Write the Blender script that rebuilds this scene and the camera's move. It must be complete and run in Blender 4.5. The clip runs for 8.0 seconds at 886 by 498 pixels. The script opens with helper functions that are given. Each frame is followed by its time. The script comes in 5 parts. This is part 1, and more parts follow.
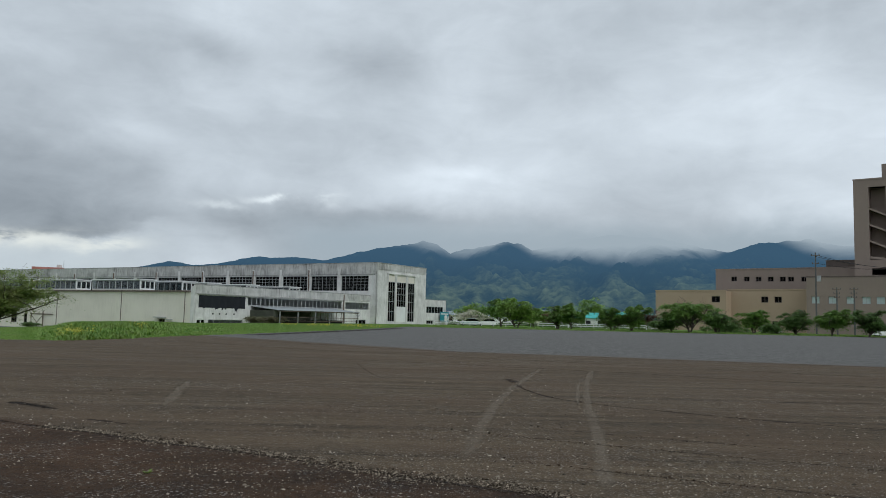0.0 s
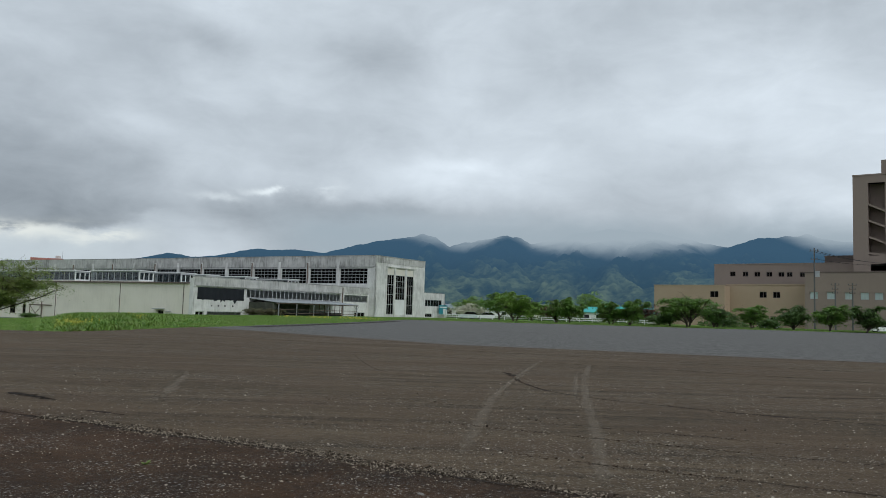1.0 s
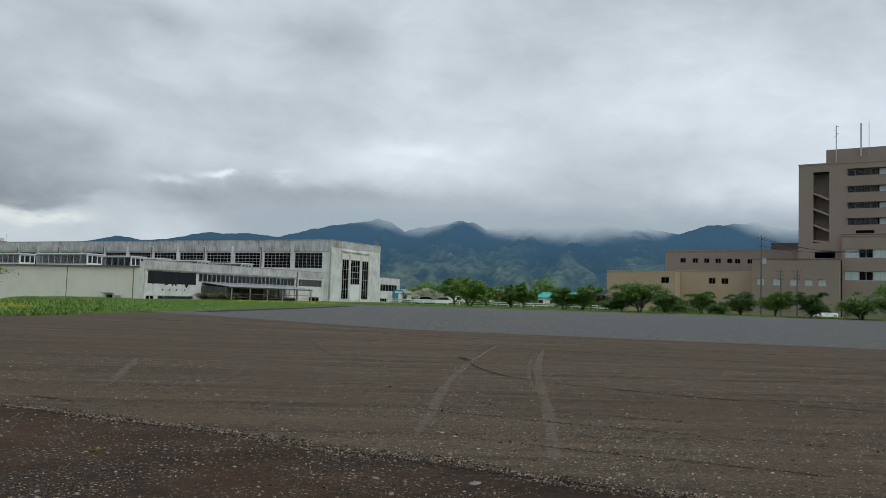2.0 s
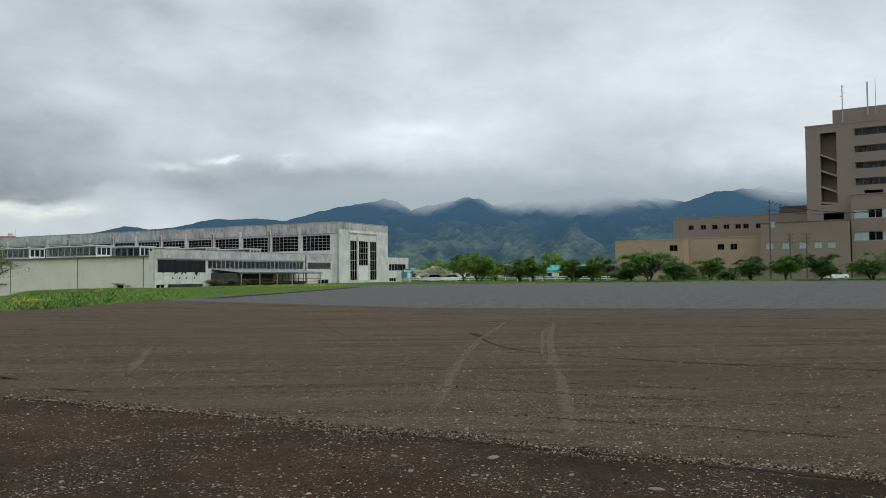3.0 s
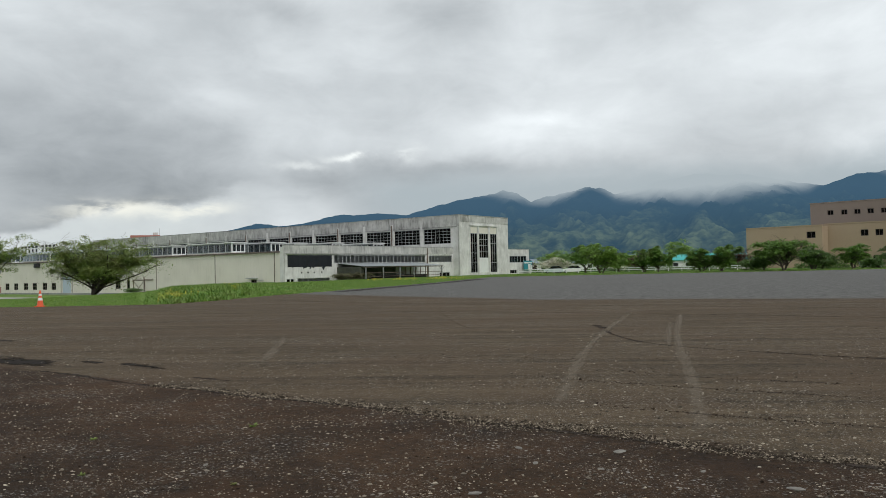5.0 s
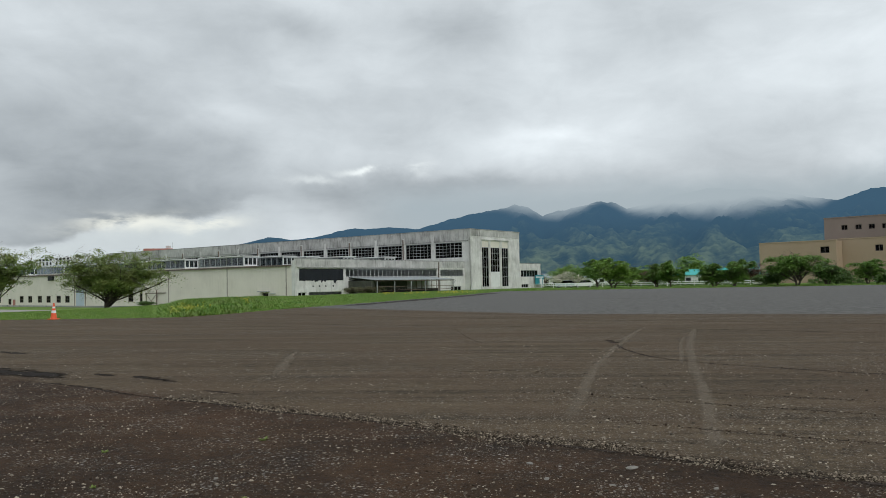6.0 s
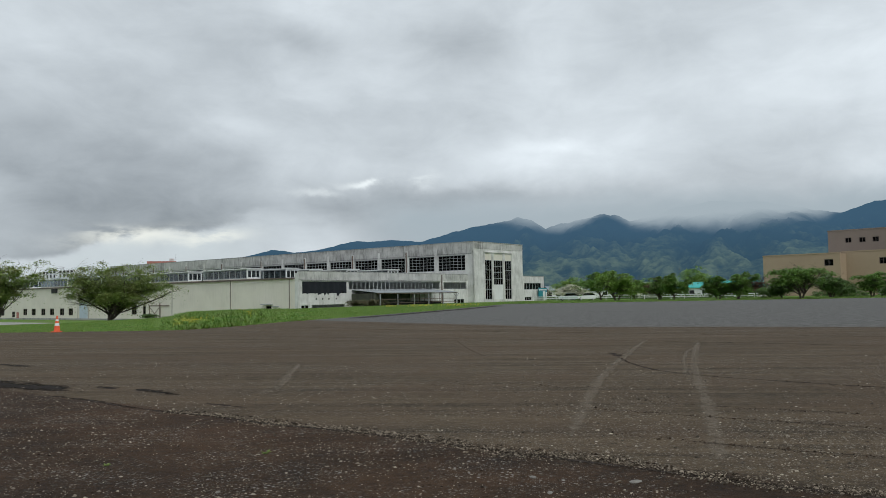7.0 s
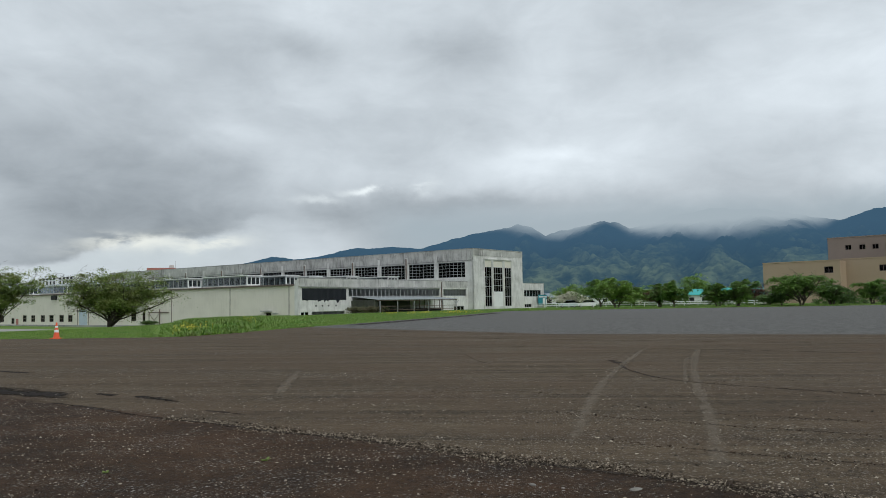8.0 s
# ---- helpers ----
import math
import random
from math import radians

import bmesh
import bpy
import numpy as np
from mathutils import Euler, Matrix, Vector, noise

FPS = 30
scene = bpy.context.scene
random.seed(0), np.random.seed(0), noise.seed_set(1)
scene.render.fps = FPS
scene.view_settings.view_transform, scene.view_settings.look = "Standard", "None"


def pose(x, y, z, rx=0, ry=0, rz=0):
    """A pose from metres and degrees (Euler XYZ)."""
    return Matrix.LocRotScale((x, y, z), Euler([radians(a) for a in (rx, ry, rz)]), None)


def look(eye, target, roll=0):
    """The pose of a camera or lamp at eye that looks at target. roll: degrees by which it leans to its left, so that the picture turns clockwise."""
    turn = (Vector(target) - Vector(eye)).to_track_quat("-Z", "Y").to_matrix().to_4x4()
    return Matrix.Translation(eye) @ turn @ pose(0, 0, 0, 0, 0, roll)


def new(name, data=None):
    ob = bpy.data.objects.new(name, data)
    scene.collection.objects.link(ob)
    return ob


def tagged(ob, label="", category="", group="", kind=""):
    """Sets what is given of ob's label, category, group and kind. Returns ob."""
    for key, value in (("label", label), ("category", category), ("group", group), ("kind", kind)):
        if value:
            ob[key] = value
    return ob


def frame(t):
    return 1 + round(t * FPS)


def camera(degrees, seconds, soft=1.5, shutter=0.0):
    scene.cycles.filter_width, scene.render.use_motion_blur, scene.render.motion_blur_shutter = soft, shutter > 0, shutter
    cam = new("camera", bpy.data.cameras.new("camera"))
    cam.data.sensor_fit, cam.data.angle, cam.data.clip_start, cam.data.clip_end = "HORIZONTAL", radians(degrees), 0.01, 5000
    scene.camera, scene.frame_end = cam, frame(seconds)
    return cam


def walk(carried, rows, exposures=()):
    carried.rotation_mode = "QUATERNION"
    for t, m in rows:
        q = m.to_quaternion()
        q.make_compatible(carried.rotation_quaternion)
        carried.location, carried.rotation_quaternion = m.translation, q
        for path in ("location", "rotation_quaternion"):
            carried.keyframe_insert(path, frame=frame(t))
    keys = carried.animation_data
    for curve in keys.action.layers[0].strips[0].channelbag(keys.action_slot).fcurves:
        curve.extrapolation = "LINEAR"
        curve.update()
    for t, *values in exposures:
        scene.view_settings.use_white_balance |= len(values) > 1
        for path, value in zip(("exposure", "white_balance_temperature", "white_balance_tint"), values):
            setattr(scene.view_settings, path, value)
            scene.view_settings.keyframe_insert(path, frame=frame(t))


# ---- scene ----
cam = camera(58.7, 8.0, soft=0.6)
EYE = 1.35
PATH = [
    (0.0, 0.015, 0.001, 5.055, -1.343), (0.5, 0.015, 0.210, 4.892, -1.454), (1.0, 0.015, -0.097, 4.568, -1.681),
    (1.5, 0.013, -1.325, 4.116, -1.751), (1.7, 0.012, -1.861, 3.890, -1.820), (2.25, 0.006, -5.000, 3.190, -1.330),
    (2.5, 0.003, -5.900, 2.730, -0.700), (2.8, 0.000, -4.650, 2.250, 0.030), (2.9, -0.002, -3.650, 2.070, 0.280),
    (3.0, -0.004, -2.695, 1.920, 0.500), (3.5, -0.008, 1.730, 1.466, 1.370), (4.0, -0.010, 4.195, 0.947, 1.410),
    (4.5, -0.010, 5.311, 1.054, 1.273), (4.7, -0.010, 5.645, 1.205, 1.250), (5.8, -0.008, 6.755, 2.280, 1.040),
    (6.0, -0.008, 6.878, 2.508, 1.020), (6.5, -0.006, 7.087, 3.022, 0.985), (7.0, -0.005, 7.107, 3.437, 1.012),
    (7.5, -0.006, 7.060, 3.761, 0.970), (8.0, -0.005, 7.095, 3.940, 0.960)]
walk(cam, [(t, pose(x, 0, EYE, 90 + pitch, roll, yaw)) for t, x, yaw, pitch, roll in PATH],
     exposures=[(0.0, -0.05, 6050, 6), (1.5, -0.05, 6050, 6), (3.0, 0.05, 6250, 6), (4.5, 0.15, 6500, 7), (6.0, 0.08, 6350, 6), (8.0, 0.03, 6200, 6)])


# ---- node helpers ----
class Nodes:
    """Short hand for building a node tree."""

    def __init__(self, tree):
        self.tree = tree
        tree.nodes.clear()

    def add(self, kind, **values):
        node = self.tree.nodes.new(kind)
        for key, value in values.items():
            setattr(node, key, value)
        return node

    def put(self, socket, value):
        if isinstance(value, bpy.types.NodeSocket):
            self.tree.links.new(value, socket)
        elif isinstance(value, (tuple, list)) and len(value) == 3 and socket.type == "RGBA":
            socket.default_value = (*value, 1)
        else:
            socket.default_value = value

    def math(self, op, a, b=0.0, c=0.0, clamp=False):
        n = self.add("ShaderNodeMath", operation=op, use_clamp=clamp)
        for s, v in zip(n.inputs, (a, b, c)):
            self.put(s, v)
        return n.outputs[0]

    def mix(self, f, a, b, blend="MIX"):
        n = self.add("ShaderNodeMix", data_type="RGBA", blend_type=blend)
        self.put(n.inputs[0], f), self.put(n.inputs[6], a), self.put(n.inputs[7], b)
        return n.outputs[2]

    def ramp(self, f, a, b, smooth=True):
        n = self.add("ShaderNodeMapRange", interpolation_type="SMOOTHSTEP" if smooth else "LINEAR")
        self.put(n.inputs[0], f)
        n.inputs[1].default_value, n.inputs[2].default_value = a, b
        return n.outputs[0]

    def noise(self, where, scale, detail=4.0, rough=0.55, distort=0.0, out="Fac"):
        n = self.add("ShaderNodeTexNoise")
        self.put(n.inputs["Vector"], where)
        n.inputs["Scale"].default_value, n.inputs["Detail"].default_value = scale, detail
        n.inputs["Roughness"].default_value, n.inputs["Distortion"].default_value = rough, distort
        return n.outputs[out]

    def scaled(self, where, s, shift=(0, 0, 0), turn=0.0):
        n = self.add("ShaderNodeMapping")
        self.put(n.inputs[0], where)
        n.inputs["Scale"].default_value, n.inputs["Location"].default_value = s, shift
        n.inputs["Rotation"].default_value = (0, 0, turn)
        return n.outputs[0]

    def combine(self, x, y, z):
        n = self.add("ShaderNodeCombineXYZ")
        for s, v in zip(n.inputs, (x, y, z)):
            self.put(s, v)
        return n.outputs[0]

    def split(self, v):
        n = self.add("ShaderNodeSeparateXYZ")
        self.put(n.inputs[0], v)
        return n.outputs

    def bump(self, height, strength, distance):
        n = self.add("ShaderNodeBump")
        self.put(n.inputs["Height"], height)
        n.inputs["Strength"].default_value, n.inputs["Distance"].default_value = strength, distance
        return n.outputs[0]


# ---- world: overcast sky ----
SUN_AZ, SUN_EL = radians(139), radians(46)
CLOUD_BASE = (0.385, 0.432, 0.468)
world = bpy.data.worlds.new("overcast")
scene.world = world
world.use_nodes = True
W = Nodes(world.node_tree)
way = W.add("ShaderNodeTexCoord").outputs["Generated"]
# cloud outlines are ragged: directions are bent a little before the cloud forms are laid out
ragged = W.add("ShaderNodeVectorMath", operation="MULTIPLY_ADD")
W.put(ragged.inputs[0], W.noise(W.scaled(way, (1.0, 1.0, 1.7)), 9.0, 6.0, 0.58, 0.2, "Color"))
ragged.inputs[1].default_value, ragged.inputs[2].default_value = (0.075, 0.0, 0.042), (-0.0375, 0.0, -0.021)
bent = W.add("ShaderNodeVectorMath", operation="ADD")
W.put(bent.inputs[0], way), W.put(bent.inputs[1], ragged.outputs[0])
dx, dy, dz = W.split(bent.outputs[0])
up = W.math("MAXIMUM", dz, 0.0)
# soft overcast: broad masses and smaller billows, flattened towards the horizon
flat = W.math("ADD", up, 0.45)
sheet = W.combine(W.math("DIVIDE", dx, flat), W.math("DIVIDE", dy, flat), 0.0)
big = W.noise(W.scaled(sheet, (1.0, 1.0, 1), (3.3, 1.4, 0)), 1.1, 2.0, 0.45, 0.3)
billow = W.noise(W.scaled(way, (1.0, 1.0, 1.5), (0.7, 0.2, 0.4)), 4.6, 5.0, 0.50, 0.35)
wisp = W.noise(W.scaled(way, (1.0, 1.0, 2.2), (2.2, 0.5, 1.4)), 11.0, 7.0, 0.60, 0.4)
mass = W.math("MULTIPLY_ADD", W.math("SUBTRACT", big, 0.5), 0.24, 0.535)
mass = W.math("MULTIPLY_ADD", W.math("SUBTRACT", billow, 0.5), 0.34, mass)
mass = W.math("MULTIPLY_ADD", W.math("SUBTRACT", wisp, 0.5), 0.17, mass)


def lobe(az_, el_, wide, tall, amount):
    """A soft swelling (+) or hollow (-) of the cloud mass in one direction of the sky."""
    a, e = radians(az_), radians(el_)
    across = W.math("ADD", W.math("MULTIPLY", dx, math.cos(a)), W.math("MULTIPLY", dy, math.sin(a)))
    ahead = W.math("SUBTRACT", W.math("MULTIPLY", dy, math.cos(a)), W.math("MULTIPLY", dx, math.sin(a)))
    p = W.math("DIVIDE", across, radians(wide))
    q = W.math("DIVIDE", W.math("SUBTRACT", dz, math.sin(e)), radians(tall))
    r2 = W.math("ADD", W.math("MULTIPLY", p, p), W.math("MULTIPLY", q, q))
    g = W.math("EXPONENT", W.math("MULTIPLY", r2, -1.0))
    return W.math("MULTIPLY", W.math("MULTIPLY", g, W.math("GREATER_THAN", ahead, 0.0)), amount)


for spot in ((33, 11.0, 13, 5.0, -0.13), (-4, 4.9, 34, 2.4, -0.07), (17.3, 18.2, 2.8, 1.3, -0.13), (5.5, 18.3, 4.0, 1.4, -0.09), (21.5, 12.2, 3.2, 1.3, 0.12), (11, 15.0, 5.0, 1.8, 0.06), (8.5, 8.9, 3.2, 0.9, 0.05),
             (0.0, 10.0, 3.6, 1.15, 0.08), (-1.4, 10.7, 1.6, 0.5, 0.09), (2, 7.2, 13, 1.5, -0.06), (3.5, 13.0, 6, 1.5, -0.04), (4, 7.2, 12, 0.9, -0.09), (-13, 9.0, 8, 1.6, -0.05), (-20, 14, 11, 4.0, 0.10), (-26, 7.8, 8, 1.8, 0.08), (17, 6.2, 7, 0.9, -0.07), (-8, 16.5, 6, 1.6, -0.04)):
    mass = W.math("ADD", mass, lobe(*spot))
# a dark bank of cloud in the west with a slanting lower edge, and the pale gap under it
bearing_ = W.math("ARCTAN2", W.math("MULTIPLY", dx, -1.0), dy)
over_edge = W.math("SUBTRACT", W.math("ARCSINE", dz), W.math("MULTIPLY_ADD", bearing_, -0.20, radians(5.1) + 0.20 * radians(25)))
west = W.math("MULTIPLY", W.ramp(bearing_, radians(17), radians(26)), W.ramp(bearing_, radians(75), radians(50)))
bank_ = W.math("MULTIPLY", W.ramp(over_edge, -0.004, 0.006), W.math("EXPONENT", W.math("MULTIPLY", W.math("MAXIMUM", over_edge, 0.0), -11.0)))
mass = W.math("MULTIPLY_ADD", W.math("MULTIPLY", bank_, west), -0.17, mass)
body = W.ramp(mass, 0.20, 0.76, False)
cloud = W.mix(body, (0.200, 0.218, 0.240), (0.930, 0.962, 1.000))
gap_ = W.math("MULTIPLY", W.math("MULTIPLY", W.ramp(over_edge, 0.003, -0.012), west), W.math("MULTIPLY_ADD", wisp, 0.8, 0.25), clamp=True)
cloud = W.mix(gap_, cloud, (0.62, 0.655, 0.67))
gap_noise = W.noise(W.scaled(way, (1, 1, 3.0), (0.3, 0.1, 0.6)), 16.0, 5.0, 0.55, 0.3)
gap_here = W.math("ADD", lobe(28.4, 4.4, 3.6, 0.55, 0.9), lobe(23.4, 4.9, 2.0, 0.50, 0.9))
gap_here = W.math("MULTIPLY", gap_here, W.ramp(gap_noise, 0.36, 0.56), clamp=True)
cloud = W.mix(W.math("MULTIPLY", gap_here, 0.9), cloud, (0.93, 0.905, 0.82))
rift = W.math("ADD", lobe(12.2, 8.15, 2.1, 0.22, 1.0), W.math("ADD", lobe(8.6, 8.6, 1.3, 0.40, 0.55), lobe(16.2, 7.6, 1.6, 0.25, 0.45)))
rift = W.math("MULTIPLY", rift, W.ramp(gap_noise, 0.34, 0.54), clamp=True)
cloud = W.mix(W.math("MULTIPLY", rift, 0.9), cloud, (0.93, 0.95, 0.95))
# the cloud base that lies on the mountains
low_sky = W.math("MULTIPLY", W.ramp(W.math("ARCSINE", dz), radians(8.0), radians(5.4)), W.ramp(bearing_, radians(15), radians(7)))
cloud = W.mix(W.math("MULTIPLY", low_sky, 0.95), cloud, CLOUD_BASE)
sky = W.add("ShaderNodeTexSky", sky_type="NISHITA", sun_disc=False, sun_elevation=SUN_EL, sun_rotation=SUN_AZ)
sky_bg, cloud_bg = W.add("ShaderNodeBackground"), W.add("ShaderNodeBackground")
W.put(sky_bg.inputs[0], sky.outputs[0]), W.put(cloud_bg.inputs[0], cloud)
sky_bg.inputs[1].default_value, cloud_bg.inputs[1].default_value = 0.08, 1.0
over = W.add("ShaderNodeMixShader")
over.inputs[0].default_value = 0.97
W.put(over.inputs[1], sky_bg.outputs[0]), W.put(over.inputs[2], cloud_bg.outputs[0])
W.put(W.add("ShaderNodeOutputWorld").inputs[0], over.outputs[0])
sun_data = bpy.data.lights.new("sun", "SUN")
sun_data.energy, sun_data.angle, sun_data.color = 1.12, radians(30), (1.0, 0.97, 0.92)
sun = new("sun", sun_data)
sun.matrix_world = look((60 * math.sin(SUN_AZ) * math.cos(SUN_EL), 60 * math.cos(SUN_AZ) * math.cos(SUN_EL), 60 * math.sin(SUN_EL)), (0, 0, 0))


# ---- materials ----
def material(name):
    m = bpy.data.materials.new(name)
    m.use_nodes = True
    return m, Nodes(m.node_tree)


def surface(n, color, rough=0.8, normal=None, metal=0.0, spec=0.5, transmit=0.0):
    b = n.add("ShaderNodeBsdfPrincipled")
    n.put(b.inputs["Base Color"], color), n.put(b.inputs["Roughness"], rough)
    b.inputs["Metallic"].default_value, b.inputs["Specular IOR Level"].default_value = metal, spec
    b.inputs["Transmission Weight"].default_value = transmit
    if normal is not None:
        n.put(b.inputs["Normal"], normal)
    out = n.add("ShaderNodeOutputMaterial")
    n.put(out.inputs[0], b.outputs[0])
    return b


def position(n):
    return n.add("ShaderNodeNewGeometry").outputs["Position"]


def local(n):
    return n.add("ShaderNodeTexCoord").outputs["Object"]


def worn(name, a, b, scale=1.5, rough=0.8, grain=20.0, bump=0.15, metal=0.0, streaks=0.0, streak_color=(0.1, 0.095, 0.085)):
    """A weathered surface: two tones at a coarse and a fine scale, fine relief and, if wanted, rain streaks."""
    m, n = material(name)
    p = local(n)
    coarse = n.ramp(n.noise(p, scale, 5, 0.6, 0.3), 0.3, 0.7)
    fine = n.noise(p, grain, 3, 0.6)
    c = n.mix(n.math("MULTIPLY_ADD", fine, 0.35, n.math("MULTIPLY", coarse, 0.65)), a, b)
    if streaks:
        s = n.noise(n.scaled(p, (1.0, 1.0, 0.14)), 2.6, 7, 0.70)
        t = n.noise(n.scaled(p, (1, 1, 1), (4, 2, 9)), 0.35, 3, 0.5)
        c = n.mix(n.math("MULTIPLY", n.ramp(n.math("MULTIPLY_ADD", t, 0.5, n.math("MULTIPLY", s, 0.6)), 0.50, 0.72), streaks), c, streak_color)
    surface(n, c, rough, n.bump(fine, bump, 0.02), metal)
    return m


def leafy(name, a, b, c):
    """Leaves: each one its own tone, some light passing through."""
    m, n = material(name)
    g = n.add("ShaderNodeNewGeometry")
    tone = n.mix(g.outputs["Random Per Island"], a, b)
    tone = n.mix(n.ramp(n.noise(g.outputs["Position"], 0.8, 3), 0.42, 0.68), tone, c)
    d, t = n.add("ShaderNodeBsdfPrincipled"), n.add("ShaderNodeBsdfTranslucent")
    n.put(d.inputs["Base Color"], tone), n.put(t.inputs[0], tone)
    d.inputs["Roughness"].default_value = 0.55
    x = n.add("ShaderNodeMixShader")
    x.inputs[0].default_value = 0.22
    n.put(x.inputs[1], d.outputs[0]), n.put(x.inputs[2], t.outputs[0])
    n.put(n.add("ShaderNodeOutputMaterial").inputs[0], x.outputs[0])
    return m


CONCRETE = worn("stained_concrete", (0.53, 0.522, 0.50), (0.76, 0.752, 0.73), 0.55, 0.9, 3.0, 0.25, streaks=0.42, streak_color=(0.20, 0.195, 0.18))
CONCRETE_MID = worn("rain_stained_concrete", (0.36, 0.355, 0.34), (0.62, 0.612, 0.59), 0.45, 0.92, 3.0, 0.3, streaks=0.75, streak_color=(0.15, 0.148, 0.138))
CONCRETE_DARK = worn("grimy_concrete", (0.27, 0.27, 0.26), (0.43, 0.43, 0.41), 0.5, 0.92, 5.0, 0.25, streaks=0.8, streak_color=(0.10, 0.10, 0.095))
CREAM = worn("cream_cladding", (0.665, 0.625, 0.545), (0.73, 0.69, 0.61), 0.25, 0.6, 8.0, 0.05, streaks=0.16, streak_color=(0.34, 0.32, 0.27))
POLE = worn("dark_pole", (0.075, 0.075, 0.075), (0.13, 0.13, 0.13), 1.0, 0.8, 9.0, 0.1)
STEEL = worn("galvanised_steel", (0.34, 0.35, 0.36), (0.45, 0.46, 0.47), 1.2, 0.5, 15.0, 0.05, metal=0.4)
RUST = worn("rusty_steel", (0.10, 0.075, 0.06), (0.20, 0.15, 0.12), 1.5, 0.8, 12.0, 0.2)
WHITE = worn("white_paint", (0.70, 0.71, 0.70), (0.80, 0.80, 0.79), 1.0, 0.5, 10.0, 0.05, streaks=0.2, streak_color=(0.45, 0.44, 0.41))
SASH = worn("grey_sash", (0.30, 0.31, 0.31), (0.40, 0.41, 0.41), 2.0, 0.6, 15.0, 0.05)
# near black: painted shade of unlit rooms; also tyres, grilles and wires
DARK = worn("room_shade_and_black", (0.012, 0.013, 0.015), (0.03, 0.03, 0.032), 1.0, 0.9, 6.0, 0.05)
TARP = worn("torn_dark_sheet", (0.004, 0.006, 0.010), (0.012, 0.015, 0.021), 0.8, 0.9, 8.0, 0.3)
ROOF = worn("bitumen_roof", (0.13, 0.13, 0.13), (0.20, 0.20, 0.20), 0.6, 0.9, 8.0, 0.2)
TIN = worn("corrugated_tin", (0.24, 0.26, 0.27), (0.33, 0.35, 0.36), 0.8, 0.55, 8.0, 0.1, metal=0.3)
BOARDING = worn("mossy_dark_boarding", (0.045, 0.050, 0.036), (0.10, 0.105, 0.080), 0.9, 0.9, 8.0, 0.2, streaks=0.5, streak_color=(0.03, 0.03, 0.025))
SLATE = worn("blue_grey_roof", (0.20, 0.25, 0.28), (0.27, 0.32, 0.35), 0.5, 0.55, 6.0, 0.1)
MAUVE = worn("brown_tile_render", (0.235, 0.185, 0.155), (0.275, 0.215, 0.18), 0.15, 0.8, 4.0, 0.05, streaks=0.12, streak_color=(0.17, 0.135, 0.115))
TAN = worn("tan_render", (0.37, 0.275, 0.19), (0.41, 0.31, 0.22), 0.15, 0.8, 4.0, 0.05, streaks=0.10, streak_color=(0.27, 0.2, 0.14))
BROWN = worn("brown_trim", (0.10, 0.075, 0.065), (0.14, 0.105, 0.09), 0.4, 0.7, 6.0, 0.05)
BARK = worn("bark", (0.055, 0.042, 0.034), (0.11, 0.09, 0.075), 3.0, 0.95, 25.0, 0.6)
TEAL = worn("teal_roof", (0.03, 0.34, 0.32), (0.05, 0.42, 0.39), 0.6, 0.5, 8.0, 0.05)
TEAL_SIGN = worn("teal_sign", (0.02, 0.20, 0.25), (0.03, 0.24, 0.29), 1.0, 0.5, 8.0, 0.03)
RED_ROOF = worn("faded_red_roof", (0.36, 0.13, 0.11), (0.44, 0.18, 0.15), 0.4, 0.7, 6.0, 0.1)
PALE_BLUE = worn("pale_blue_paint", (0.42, 0.50, 0.58), (0.50, 0.57, 0.64), 0.8, 0.6, 8.0, 0.05)
ORANGE = worn("orange_plastic", (0.72, 0.09, 0.025), (0.80, 0.13, 0.04), 6.0, 0.45, 30.0, 0.03)
BAND = worn("white_band", (0.72, 0.72, 0.72), (0.80, 0.80, 0.80), 8.0, 0.35, 30.0, 0.02)
ROAD = worn("pale_road", (0.24, 0.235, 0.22), (0.33, 0.32, 0.30), 0.25, 0.9, 9.0, 0.1)
STONE = worn("pale_stone", (0.13, 0.12, 0.105), (0.30, 0.28, 0.25), 9.0, 0.85, 40.0, 0.2)
LEAF = leafy("cherry_leaf", (0.095, 0.210, 0.030), (0.175, 0.310, 0.052), (0.125, 0.185, 0.042))
LEAF_NEAR = leafy("young_cherry_leaf", (0.115, 0.185, 0.036), (0.275, 0.355, 0.085), (0.235, 0.250, 0.078))
LEAF_DARK = leafy("dark_leaf", (0.070, 0.150, 0.030), (0.120, 0.210, 0.045), (0.085, 0.130, 0.040))
LEAF_BRIGHT = leafy("fresh_leaf", (0.190, 0.330, 0.050), (0.27, 0.41, 0.075), (0.17, 0.27, 0.05))
LEAF_RED = leafy("reddish_leaf", (0.11, 0.055, 0.04), (0.16, 0.085, 0.055), (0.09, 0.06, 0.04))
BLOSSOM = leafy("white_blossom", (0.66, 0.65, 0.54), (0.80, 0.77, 0.66), (0.46, 0.48, 0.32))
GRASS = leafy("grass_blade", (0.062, 0.152, 0.020), (0.215, 0.345, 0.052), (0.180, 0.250, 0.056))
OLIVE_LEAF = leafy("dry_olive_leaf", (0.10, 0.11, 0.05), (0.20, 0.20, 0.10), (0.15, 0.12, 0.07))
FLOWER = leafy("yellow_flower", (0.62, 0.50, 0.03), (0.72, 0.60, 0.06), (0.5, 0.44, 0.04))


def glass(name, tint, rough=0.06, spec=0.3, ior=1.45):
    m, n = material(name)
    surface(n, tint, rough, None, 0.0, spec, 0.95).inputs["IOR"].default_value = ior
    return m


